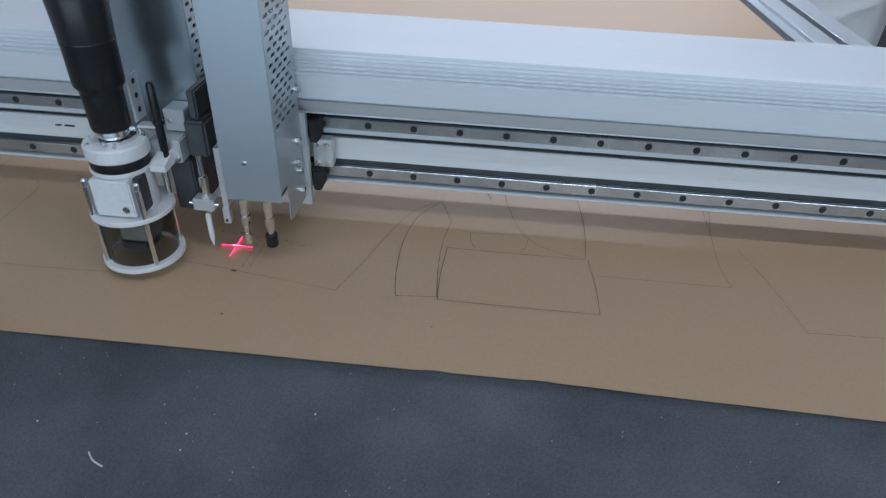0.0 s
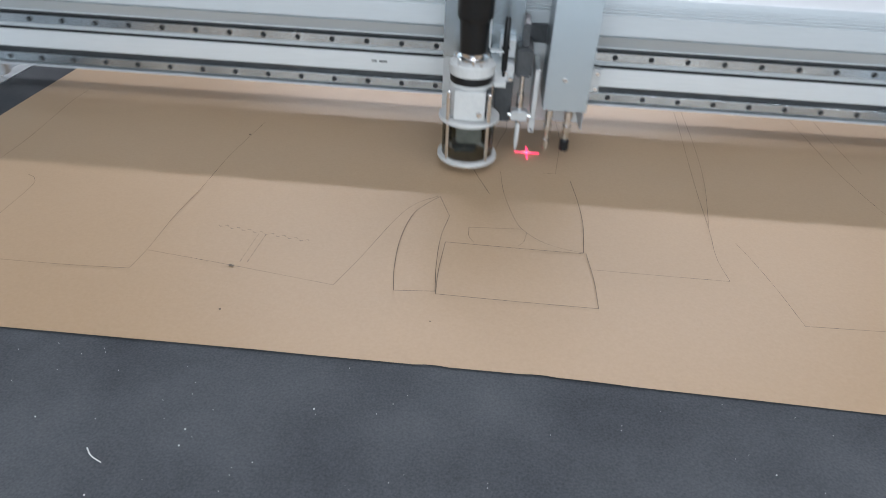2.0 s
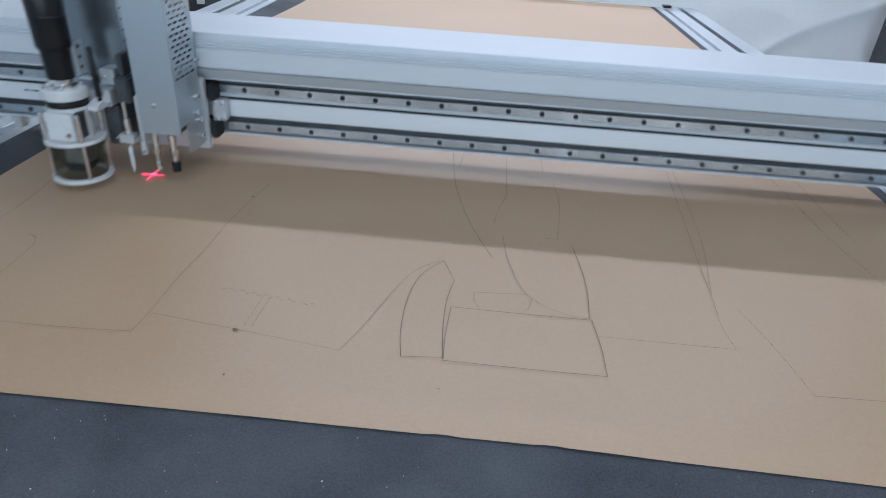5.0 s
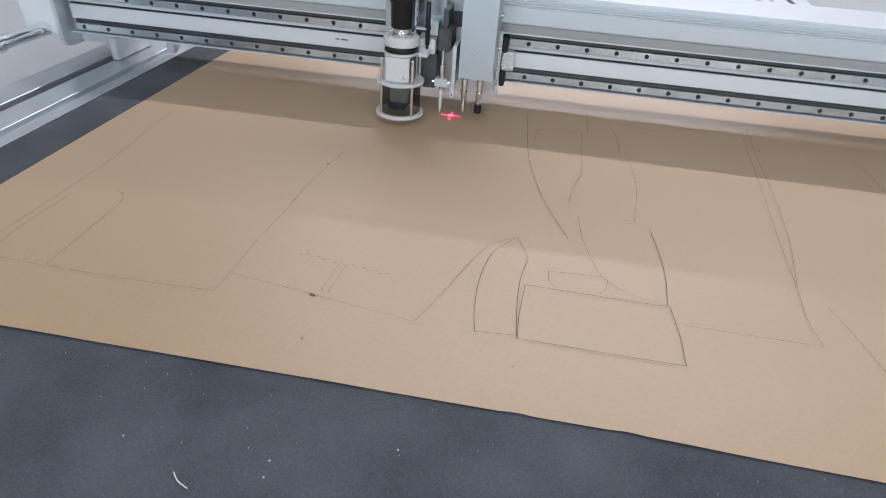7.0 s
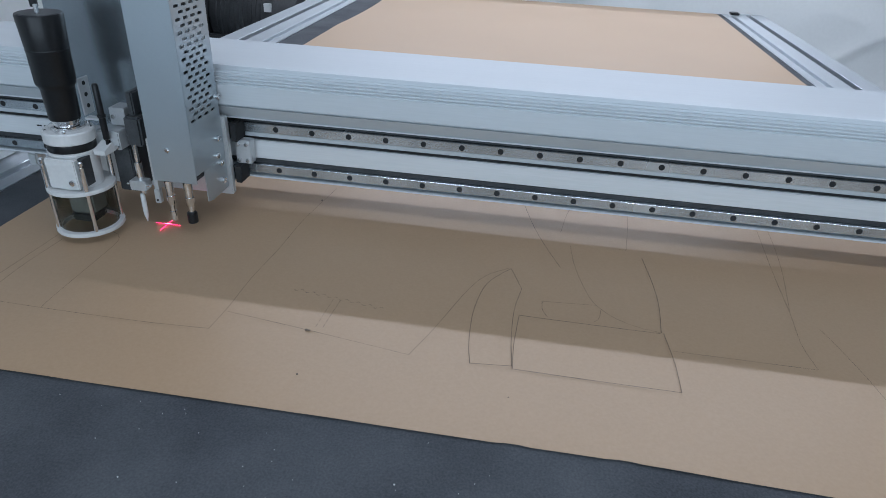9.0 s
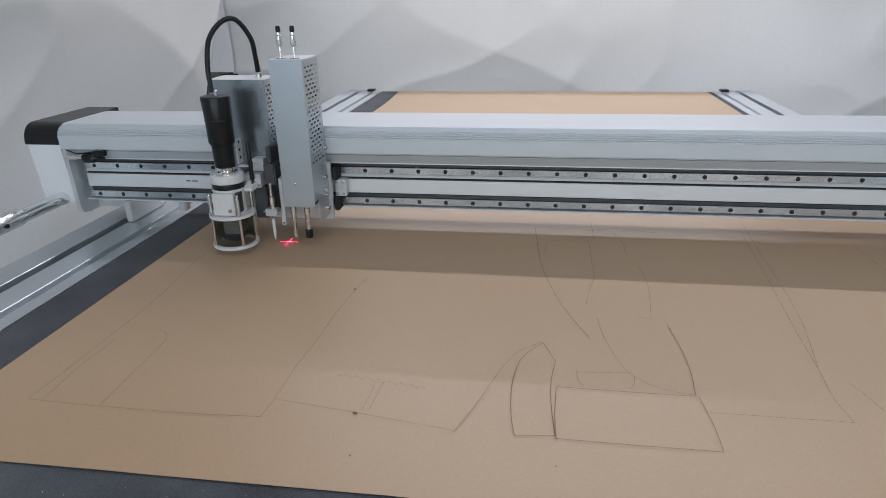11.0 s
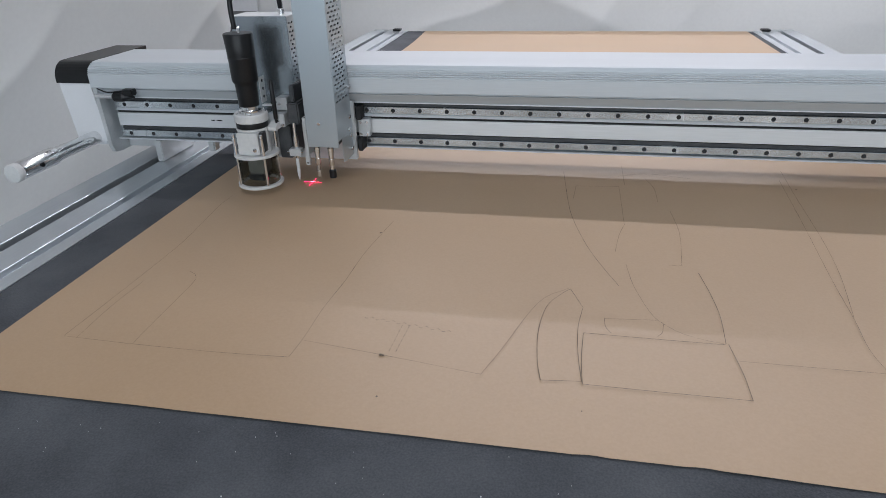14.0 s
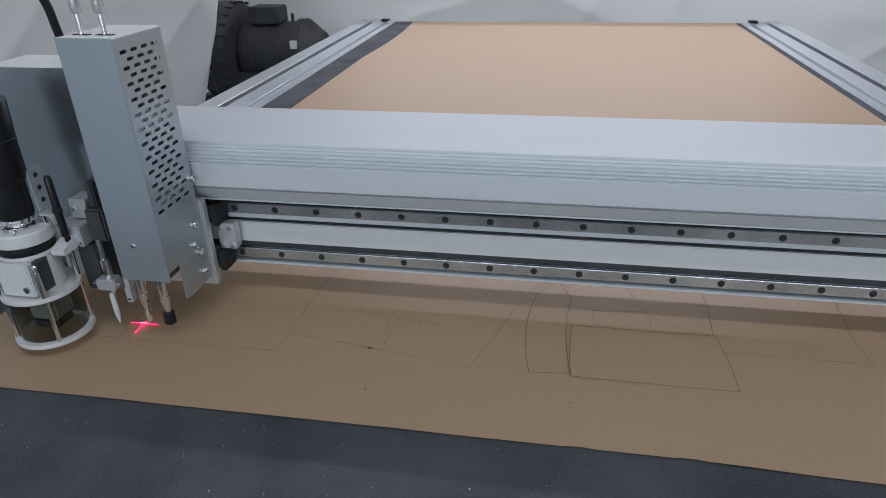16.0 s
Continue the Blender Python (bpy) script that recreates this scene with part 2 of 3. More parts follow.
def smooth_line(points, per=8):
    pts = [Vector((*p, 0)) for p in points]
    pts = [2 * pts[0] - pts[1]] + pts + [2 * pts[-1] - pts[-2]]
    line = []
    for i in range(1, len(pts) - 2):
        p0, p1, p2, p3 = pts[i - 1 : i + 3]
        for k in range(per):
            t = k / per
            line.append(0.5 * (2 * p1 + (p2 - p0) * t + (2 * p0 - 5 * p1 + 4 * p2 - p3) * t * t + (3 * p1 - p0 - 3 * p2 + p3) * t**3))
    return line + [pts[-2]]


def ribbon(bm, line, width, z):
    """A thin raised stroke of ink along a line on the paper."""
    prev = None
    for i, p in enumerate(line):
        d = (line[min(i + 1, len(line) - 1)] - line[max(i - 1, 0)]).normalized()
        w = Vector((-d.y, d.x, 0)) * width * (0.8 + 0.4 * random.random()) / 2
        pair = (bm.verts.new((p.x + w.x, p.y + w.y, z)), bm.verts.new((p.x - w.x, p.y - w.y, z)))
        if prev:
            bm.faces.new((prev[0], prev[1], pair[1], pair[0]))
        prev = pair


def thing(name, label, category, group="", kind="", at=(0, 0, 0)):
    ob = new(name)
    ob.location = at
    return tagged(ob, label, category, group, kind)


# ---- the room ----
FLOOR_Z = -0.80
ROOM = (-4.2, 4.2, -3.2, 6.4)
rx0, rx1, ry0, ry1 = ROOM
CEIL_Z = 2.3
tagged(part("floor", box(rx0, rx1, ry0, ry1, FLOOR_Z - 0.1, FLOOR_Z), M_FLOOR), "pale grey painted workshop floor", "floor", kind="structure")
tagged(part("ceiling", box(rx0, rx1, ry0, ry1, CEIL_Z, CEIL_Z + 0.1), M_WALL), "plain white workshop ceiling", "ceiling", kind="structure")
tagged(part("wall_west", box(rx0 - 0.1, rx0, ry0, ry1, FLOOR_Z, CEIL_Z), M_WALL), "plain white workshop wall", "wall", kind="structure")
tagged(part("wall_east", box(rx1, rx1 + 0.1, ry0, ry1, FLOOR_Z, CEIL_Z), M_WALL), "plain white workshop wall", "wall", kind="structure")
wx0, wx1, wz0, wz1, wy = WINDOW
bm = box(rx0 - 0.1, wx0, ry0 - 0.1, ry0, FLOOR_Z, CEIL_Z)
box(wx1, rx1 + 0.1, ry0 - 0.1, ry0, FLOOR_Z, CEIL_Z, 0, bm)
box(wx0, wx1, ry0 - 0.1, ry0, FLOOR_Z, wz0, 0, bm)
box(wx0, wx1, ry0 - 0.1, ry0, wz1, CEIL_Z, 0, bm)
tagged(part("wall_south", bm, M_WALL), "plain white workshop wall with a wide window", "wall", kind="structure")
window = thing("window_1", "wide window with a slim white frame", "window", kind="structure")
for k in range(4):
    fx = wx0 + (wx1 - wx0) * k / 3
    part("window_frame", box(fx - 0.025, fx + 0.025, ry0 - 0.045, ry0 - 0.005, wz0, wz1), M_WHITE_PAINT, window)
part("window_sill", box(wx0 - 0.05, wx1 + 0.05, ry0 - 0.02, ry0 + 0.12, wz0 - 0.03, wz0 - 0.002), M_WHITE_PAINT, window)
tagged(part("wall_north", box(rx0 - 0.1, rx1 + 0.1, ry1, ry1 + 0.1, FLOOR_Z, CEIL_Z), M_WALL), "plain white workshop wall", "wall", kind="structure")

# the first fixture belongs to the added fill row
for lx, ly, lz, ll, lp in LAMP_ROWS:
    lamp = thing("tube_lamp", "long white ceiling tube lamp hanging from rods", "lamp", "ceiling tube lamps", at=(lx, ly, lz))
    part("housing", box(-ll / 2, ll / 2, -0.04, 0.04, 0.02, 0.06, 0.006), M_WHITE_PAINT, lamp)
    part("diffuser", box(-ll / 2 + 0.02, ll / 2 - 0.02, -0.02, 0.02, 0.006, 0.0195, 0.004), M_TUBE, lamp, "glowing white tube")
    for sx in (-ll / 3, ll / 3):
        part("rod", turned([(0.006, 0.06), (0.006, CEIL_Z - lz)], sx, 0, 8), M_WHITE_PAINT, lamp)


# ---- white sheeting hung round the machine ----
def sheeting(name, ax, ay, bx, by, z0, z1, folds, depth, seed, label, lean=0.0):
    """A hanging sheet from (ax, ay) to (bx, by), with slanting folds and sags."""
    nx, nz = 200, 90
    d = Vector((bx - ax, by - ay, 0))
    nrm = Vector((d.y, -d.x, 0)).normalized()
    bm = bmesh.new()
    grid = []
    for j in range(nz + 1):
        v = j / nz
        row = []
        for i in range(nx + 1):
            u = i / nx
            s = u * d.length
            f = noise.noise((s * 0.9 + seed, v * 1.6, seed)) * 0.8
            ridge = 1 - abs(noise.noise((s * folds * 0.5 + v * 1.5 + seed, v * 0.7 - s * 0.35, seed + 3.0)) * 2)
            ridge2 = 1 - abs(noise.noise((s * folds * 1.1 - v * 2.6 + seed, v * 0.9 + s * 0.6, seed + 9.0)) * 2)
            off = depth * (f + 0.6 * max(ridge, 0) ** 2 + 0.35 * max(ridge2, 0) ** 3) + lean * v
            p = Vector((ax, ay, z0 + (z1 - z0) * v)) + d * u + nrm * off
            row.append(bm.verts.new(p))
        grid.append(row)
    for j in range(nz):
        for i in range(nx):
            bm.faces.new((grid[j][i], grid[j][i + 1], grid[j + 1][i + 1], grid[j + 1][i]))
    ob = part(name, bm, M_CLOTH, None, "", True)
    mod = ob.modifiers.new("thickness", "SOLIDIFY")
    mod.thickness = 0.003
    return tagged(ob, label, "curtain", "white sheeting round the machine")


sheeting("hanging_sheet", -2.0, 3.42, 3.4, 3.42, FLOOR_Z, 0.60, 1.2, 0.055, 4.0, "white plastic sheeting hung in soft folds behind the table")
sheeting("hanging_sheet", -2.42, -1.2, -2.04, 2.42, FLOOR_Z, 0.75, 1.3, 0.05, 11.0, "white plastic sheeting hung beside the table, slightly creased", 0.603)
sheeting("hanging_sheet", 3.3, 3.4, 3.3, -0.6, FLOOR_Z, 0.70, 1.2, 0.07, 21.0, "white plastic sheeting hung along the far side of the table")

# ---- cutting table ----
XC = -0.032
BED_END, BED_FRONT = 2.88, -0.315
table = thing("cutting_table", "flatbed cutting table with grey felt top and aluminium side profiles", "cutting table", at=(XC, 0, FLOOR_Z))
H = -FLOOR_Z
part("bed", box(-0.868, 0.868, BED_FRONT + 0.012, BED_END, H - 0.14, H - 0.006), M_PLATE, table)
felt = part("felt_mat", box(-0.8655, 0.8655, BED_FRONT, BED_END - 0.01, H - 0.0055, H - 0.0005, 0.001), M_FELT, table, "dark grey woven felt mat with pale specks")


def bed_profile(s):
    """The side profile's section, from the felt outwards: two steps, a slot, an outer flange."""
    o = [(0.868, -0.13), (0.868, 0.0), (0.8975, 0.0), (0.899, -0.0015), (0.8995, -0.010), (0.9175, -0.010), (0.918, 0.0), (0.919, 0.001), (0.978, 0.001), (0.979, 0.0), (0.979, -0.034),
         (1.004, -0.034), (1.0045, 0.0), (1.0055, 0.001), (1.070, 0.001), (1.072, -0.002), (1.072, -0.13)]
    return [(s * x, H + z) for x, z in o]


for s in (-1, 1):
    part("side_profile", extruded(bed_profile(s), BED_FRONT - 0.03, BED_END, "y"), M_ALU_Y, table, "pale aluminium side profile with a dark slot")
    part("slot_strip", box(min(s * 0.9795, s * 1.0035), max(s * 0.9795, s * 1.0035), BED_FRONT - 0.02, BED_END - 0.2, H - 0.0335, H - 0.018), M_DARK, table)
    part("end_bracket", box(min(s * 0.905, s * 0.945), max(s * 0.905, s * 0.945), BED_END - 0.03, BED_END + 0.012, H + 0.0015, H + 0.012, 0.002), M_BLACK, table)
    part("end_cover", box(min(s * 0.95, s * 1.06), max(s * 0.95, s * 1.06), BED_END + 0.001, BED_END + 0.03, H - 0.08, H + 0.004, 0.002), M_PLATE, table)
    for yy in (0.0, 1.3, 2.6):
        part("leg", box(s * 0.96 - 0.04, s * 0.96 + 0.04, yy - 0.04, yy + 0.04, 0, H - 0.13, 0.004), M_WHITE_PAINT, table)


# ---- kraft paper with pen outlines ----
def paper_sheet():
    """The sheet: a slightly wavy front edge with small nicks, a corner that pulls in at the far left."""
    bm = bmesh.new()
    nx, ny = 130, 90
    grid = []
    for j in range(ny + 1):
        v = j / ny
        row = []
        for i in range(nx + 1):
            u = i / nx
            x = -0.803 + u * 1.611
            front = -0.117 + 0.0007 * noise.noise((x * 6, 0, 0)) + (0.0014 if 0.0 < x < 0.022 else 0) + (0.0012 if 0.105 < x < 0.128 else 0) - 0.024 * max(0, x - 0.12) - 0.005 * max(0, -x - 0.1)
            y = front + (BED_END - 0.02 - front) * v ** 1.25
            if u < 0.08 and y > 1.9:
                x += (0.08 - u) / 0.08 * 0.02 * math.sin((y - 1.9) * 3.2)
            z = 0.0008 + 0.0004 * noise.noise((x * 3.1, y * 2.6, 0.3)) + 0.0006
            if v < 0.03:
                z += 0.0016 * max(0, noise.noise((x * 9.0, 2.0, 0.0))) * (1 - v / 0.03)
            row.append(bm.verts.new((x, y, max(z, 0.0004))))
        grid.append(row)
    for j in range(ny):
        for i in range(nx):
            bm.faces.new((grid[j][i], grid[j][i + 1], grid[j + 1][i + 1], grid[j + 1][i]))
    ob = part("kraft_paper", bm, M_PAPER, None, "", True)
    return tagged(ob, "brown kraft paper sheet lying on the felt table", "paper")


paper = paper_sheet()

OUTLINES = {
    "yoke": [[(0.001, -0.001), (0.0, 0.048), (0.003, 0.109)], [(0.003, 0.109), (0.093, 0.108), (0.184, 0.108)], [(0.188, 0.109), (0.193, 0.049), (0.193, -0.002)], [(0.193, -0.002), (0.09, -0.002), (0.001, -0.001)]],
    "fly": [[(0.0, 0.004), (-0.049, -0.001)], [(-0.049, -0.001), (-0.055, 0.04), (-0.057, 0.107), (-0.048, 0.171), (-0.029, 0.207), (-0.015, 0.225)], [(-0.015, 0.225), (0.003, 0.174)], [(0.003, 0.174), (-0.004, 0.121), (-0.004, 0.058), (0.0, 0.004)]],
    "pocket": [[(-0.122, -0.001), (-0.101, 0.058), (-0.071, 0.153), (-0.049, 0.198), (-0.018, 0.226)], [(-0.122, -0.001), (-0.255, 0.02), (-0.368, 0.036)]],
    "sweep": [[(-0.035, 0.744), (-0.022, 0.559), (-0.01, 0.47), (0.012, 0.373), (0.033, 0.307), (0.057, 0.244)]],
    "band": [[(-0.013, 0.589), (-0.008, 0.659)], [(-0.008, 0.659), (0.08, 0.666)], [(0.08, 0.666), (0.079, 0.473)], [(0.079, 0.473), (0.067, 0.425), (0.057, 0.359)]],
    "flank": [[(0.072, 0.317), (0.077, 0.26), (0.086, 0.213), (0.098, 0.169), (0.111, 0.147), (0.131, 0.128), (0.157, 0.116), (0.184, 0.11)]],
    "flap": [[(0.032, 0.15), (0.033, 0.128), (0.04, 0.114)], [(0.111, 0.147), (0.107, 0.125), (0.1, 0.115)], [(0.032, 0.149), (0.105, 0.155)]],
    "hip": [[(0.181, 0.302), (0.188, 0.235), (0.19, 0.175), (0.185, 0.11)]],
    "dart": [[(0.168, 0.544), (0.172, 0.477), (0.17, 0.42), (0.159, 0.323)], [(0.159, 0.323), (0.138, 0.323)]],
    "notch": [[(0.136, 0.726), (0.15, 0.664), (0.15, 0.59)], [(0.093, 0.795), (0.092, 0.675)]],
}
OUTLINES_SIDE = {
    "leg": [[(0.429, 0.8), (0.417, 0.638), (0.406, 0.458), (0.393, 0.334), (0.374, 0.23), (0.367, 0.196)], [(0.411, 0.745), (0.395, 0.539), (0.375, 0.313), (0.367, 0.196), (0.36, 0.124), (0.364, 0.074)], [(0.364, 0.074), (0.193, 0.074)]],
    "cuff": [[(0.395, 0.164), (0.404, 0.132), (0.418, 0.069), (0.429, -0.001)], [(0.429, -0.001), (0.61, 0.005)]],
    "inseam": [[(0.615, 0.703), (0.621, 0.511), (0.627, 0.384), (0.652, 0.224)], [(0.666, 0.683), (0.662, 0.535), (0.664, 0.404)]],
    "back": [[(-0.373, -0.003), (-0.37, 0.044), (-0.37, 0.117), (-0.364, 0.203), (-0.361, 0.302), (-0.346, 0.434)], [(-0.373, -0.003), (-0.463, -0.007), (-0.596, -0.007), (-0.704, -0.004)]],
    "seam": [[(-0.705, -0.003), (-0.703, 0.068), (-0.701, 0.163), (-0.701, 0.3), (-0.717, 0.455), (-0.717, 0.516)], [(-0.684, -0.006), (-0.689, 0.075), (-0.686, 0.156)]],
    "tab": [[(-0.596, -0.007), (-0.598, 0.009), (-0.6, 0.067), (-0.603, 0.159), (-0.613, 0.185), (-0.629, 0.195)]],
    "hem": [[(0.08, 0.728), (0.147, 0.75), (0.232, 0.729)]],
}
STRONG = {"yoke", "fly", "hip", "hem", "sweep"}
for table_of in (OUTLINES, OUTLINES_SIDE):
    for key, strokes in table_of.items():
        bm = bmesh.new()
        for stroke in strokes:
            ribbon(bm, smooth_line(stroke), 0.00072 if key in STRONG else 0.0006, 0.0031)
        tagged(part("pen_outline", bm, M_INK_DARK if key in STRONG else M_INK, paper), "thin dark pen outline of a pattern piece")
bm = bmesh.new()


def dashes(bm, a, b, n, bow=0.0):
    """A dashed stroke from a to b; bow lifts every other dash a little, as in a hand-drawn scallop."""
    for k in range(n):
        p, q = k / n, (k + 0.6) / n
        lift = bow if k % 2 else -bow
        ends = [Vector((a[0] + (b[0] - a[0]) * f, a[1] + (b[1] - a[1]) * f + lift * g, 0)) for f, g in ((p, 0.3), ((p + q) / 2, 1.0), (q, 0.3))]
        ribbon(bm, ends, 0.0008, 0.0031)


dashes(bm, (-0.302, 0.104), (-0.171, 0.084), 16, 0.003)
dashes(bm, (-0.244, 0.091), (-0.247, 0.024), 6)
dashes(bm, (-0.234, 0.092), (-0.238, 0.025), 6)
tagged(part("dashed_pen_line", bm, M_INK, paper), "dashed pen lines of a pocket")
for dx, dy, r in ((-0.256, 0.020, 0.002), (-0.2525, 0.0195, 0.0016), (-0.238, -0.061, 0.0013), (-0.356, 0.381, 0.0018), (0.621, 0.511, 0.0016), (0.0, -0.05, 0.0008), (0.43, 0.69, 0.0015)):
    part("ink_dot", turned([(r, 0.0027), (r, 0.0033)], dx, dy, 10), M_INK_DARK, paper)


# ---- lint on the felt ----
tagged(part("thread", cord([(-0.2843, -0.2556, 0.0010), (-0.2760, -0.2635, 0.0014), (-0.2645, -0.2686, 0.0010)], 0.0006, 6), M_THREAD), "short pale thread lying on the felt", "thread")
rnd = random.Random(5)
bm = bmesh.new()
spots = [(-0.097, -0.187, 0.0011), (-0.208, -0.225, 0.0011), (-0.206, -0.243, 0.001), (-0.35, -0.228, 0.0008), (-0.262, -0.30, 0.001), (0.33, -0.21, 0.0008), (0.28, -0.27, 0.0007)]
spots += [(rnd.uniform(-0.8, 0.8), rnd.uniform(-0.31, -0.13), rnd.uniform(0.0002, 0.0004)) for _ in range(90)]
for sx, sy, r in spots:
    turned([(r * 0.5, -0.0005), (r, 0.0002), (r * 0.6, 0.0009)], sx, sy, 6, bm)
tagged(part("lint", bm, M_THREAD), "scattered pale lint specks on the felt", "lint", kind="stuff")

# ---- gantry ----
gantry = thing("gantry_beam", "wide aluminium gantry beam with two steel guide rails", "gantry")
GX0, GX1 = -1.108, 1.046
RAIL_U, RAIL_L = 0.1388, 0.0690


def beam_outline():
    o = [(0.150, 0.2405), (0.004, 0.2405)]
    n = 9
    for k in range(n + 1):
        a = math.radians(90 * k / n)
        o.append((-0.037 * math.sin(a), 0.2160 + 0.0245 * math.cos(a)))
        if 2 <= k <= n - 1:
            b = math.radians(90 * (k + 0.42) / n)
            c = math.radians(90 * (k + 0.66) / n)
            o.append((-0.0346 * math.sin(b), 0.2160 + 0.0220 * math.cos(b)))
            o.append((-0.0346 * math.sin(c), 0.2160 + 0.0220 * math.cos(c)))
    o += [(-0.037, 0.1860), (-0.0345, 0.1846), (-0.0295, 0.1846), (-0.0295, 0.1822), (-0.0335, 0.1815), (-0.0195, 0.1622), (-0.0180, 0.1612), (0.0205, 0.1608), (0.0205, 0.1235), (0.0125, 0.1235), (0.0125, 0.121), (0.0205, 0.120), (0.0205, 0.0845), (0.0125, 0.083), (0.0205, 0.0815),
          (0.0205, 0.0575), (-0.002, 0.0570), (-0.002, 0.0545), (0.112, 0.0545), (0.112, 0.150), (0.150, 0.160)]
    return o


part("beam", extruded(beam_outline(), GX0 - 0.0115, GX1 + 0.0115), M_ALU, gantry, "silver anodised beam with a ribbed rounded edge")
part("face_strip", box(GX0 + 0.01, GX1 - 0.01, 0.001, 0.0200, 0.0872, 0.1185, 0.0012), M_ALU_WHITE, gantry, "pale flat strip between the rails")
for zc in (RAIL_U, RAIL_L):
    w = 0.0076
    o = [(0.0200, zc - w), (0.0105, zc - w), (0.0085, zc - w + 0.0022), (0.0055, zc - w + 0.0022), (0.0035, zc - w), (0.0008, zc - w), (0.0, zc - w + 0.0008),
         (0.0, zc + w - 0.0008), (0.0008, zc + w), (0.0035, zc + w), (0.0055, zc + w - 0.0022), (0.0085, zc + w - 0.0022), (0.0105, zc + w), (0.0200, zc + w)]
    rail = part("guide_rail", extruded(o, GX0 + 0.012, GX1 - 0.012), M_STEEL, gantry, "polished steel guide rail with bolt holes")
    first = -0.172 - 0.06 * 15
    me = None
    for k in range(36):
        x = first + 0.06 * k
        if x < GX0 + 0.02 or x > GX1 - 0.02:
            continue
        if me is None:
            # dark disc stands for the shade in a bolt hole
            b = part("bolt", turned([(0.0046, -0.0004), (0.0046, 0.004), (0.0022, 0.0041)], 0, 0, 12, None, "y", 0), M_DARK, rail)
            me = b.data
        else:
            b = new("bolt", me)
            b.parent = rail
        b.location = (x, 0, zc)
    # dark strip stands in for the shade just above each rail
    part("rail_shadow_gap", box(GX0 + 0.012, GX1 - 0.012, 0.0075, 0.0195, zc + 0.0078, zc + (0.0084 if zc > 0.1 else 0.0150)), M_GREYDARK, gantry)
    if zc > 0.1:
        part("rail_seat", box(GX0 + 0.012, GX1 - 0.012, 0.0030, 0.0195, zc - 0.0152, zc - 0.0080, 0.0006), M_ALU, gantry)
        # near-black strip stands for the shaded gap under the upper rail
        part("rail_gap_shade", box(GX0 + 0.012, GX1 - 0.012, 0.0045, 0.0195, zc - 0.0196, zc - 0.0156), M_DARK, gantry)
        # pale strip stands for the highlight on the beam's lower edge
        part("lip_highlight", box(GX0 + 0.012, GX1 - 0.012, -0.0216, -0.0192, 0.1600, 0.1620, 0.0005), M_ALU_WHITE, gantry, "thin bright lip under the beam")
        # dark strip put where the recess over the rail lies in shade
        part("rail_recess_shade", box(GX0 + 0.012, GX1 - 0.012, 0.0070, 0.0195, zc + 0.0086, zc + 0.0215), M_GREYDARK, gantry, "dark strip in the recess over the rail")


def end_piece(s, xi, low):
    """One end of the gantry: an inner plate, a white cheek, a black cap, the foot over the side profile and the stop on the rail."""
    def span(a, b):
        lo, hi = sorted((xi + s * a, xi + s * b))
        return lo, hi
    foot_z = 0.024 if s < 0 else -0.006
    o = [(-0.035, 0.185), (-0.030, 0.019 + foot_z), (-0.022, 0.004 + foot_z), (0.0, foot_z), (0.14, foot_z), (0.14, 0.185)]
    part("end_plate", extruded(o, *span(0.0, 0.010)), M_PLATE, gantry, "machined end plate")
    o = [(-0.037, 0.195), (-0.024, low), (0.14, low), (0.15, 0.195)]
    part("cheek", extruded(o, *span(0.0119, 0.092)), M_WHITE_PAINT, gantry, "white painted end cheek")
    n = 8
    o = [(0.20, 0.1955), (0.20, 0.2415), (0.0, 0.2415)] + [(-0.0385 * math.sin(math.radians(90 * k / n)), 0.203 + 0.0385 * math.cos(math.radians(90 * k / n))) for k in range(1, n + 1)] + [(-0.0385, 0.1955)]
    part("end_cap", extruded(o, *span(0.0118, 0.097)), M_BLACK, gantry, "matt black rounded end cap")
    part("foot", box(*span(-0.115, -0.098), -0.010, 0.130, 0.0025, 0.0535, 0.002), M_PLATE, gantry)
    part("foot_bridge", box(*span(-0.098, -0.0005), 0.03, 0.13, 0.027, 0.0535, 0.002), M_PLATE, gantry)
    part("wiper", box(*span(-0.252, -0.234), -0.002, 0.022, 0.030, 0.0543, 0.003), M_PLATE, gantry)
    part("stop_pin", turned([(0.006, xi), (0.006, xi - s * 0.045)], 0, -0.042, 14, None, "x", 0.168), M_CHROME, gantry)
    part("stop_buffer", turned([(0.007, xi - s * 0.045), (0.011, xi - s * 0.050), (0.011, xi - s * 0.072), (0.005, xi - s * 0.084), (0.003, xi - s * 0.098)], 0, -0.042, 16, None, "x", 0.167), M_BLACK, gantry, "black rubber stop")


end_piece(-1, GX0, 0.055)
end_piece(1, GX1, -0.02)
part("sensor", box(-1.032, -1.005, -0.052, -0.0345, 0.172, 0.186, 0.002), M_BLACK, gantry, "small black limit sensor")
part("sensor_wire", cord([(-1.10, -0.042, 0.185), (-1.075, -0.046, 0.178), (-1.05, -0.044, 0.179), (-1.03, -0.040, 0.181)], 0.0015, 6), M_BLACK, gantry)
# side handle at the gantry's end
HX, HZ = -1.152, 0.064
part("handle_tube", turned([(0.0155, -0.015), (0.0155, -0.21)], HX, 0, 24, None, "y", HZ), M_CHROME, gantry, "bright steel handle tube", True)
part("handle_sleeve", turned([(0.0185, -0.165), (0.0195, -0.170), (0.0195, -0.268), (0.0185, -0.272)], HX, 0, 24, None, "y", HZ), M_CHROME, gantry, "", True)
part("handle_cap", turned([(0.0195, -0.272), (0.0205, -0.275), (0.0205, -0.284), (0.0185, -0.288), (0.010, -0.290)], HX, 0, 24, None, "y", HZ), M_WHITE, gantry, "white plastic end cap", True)
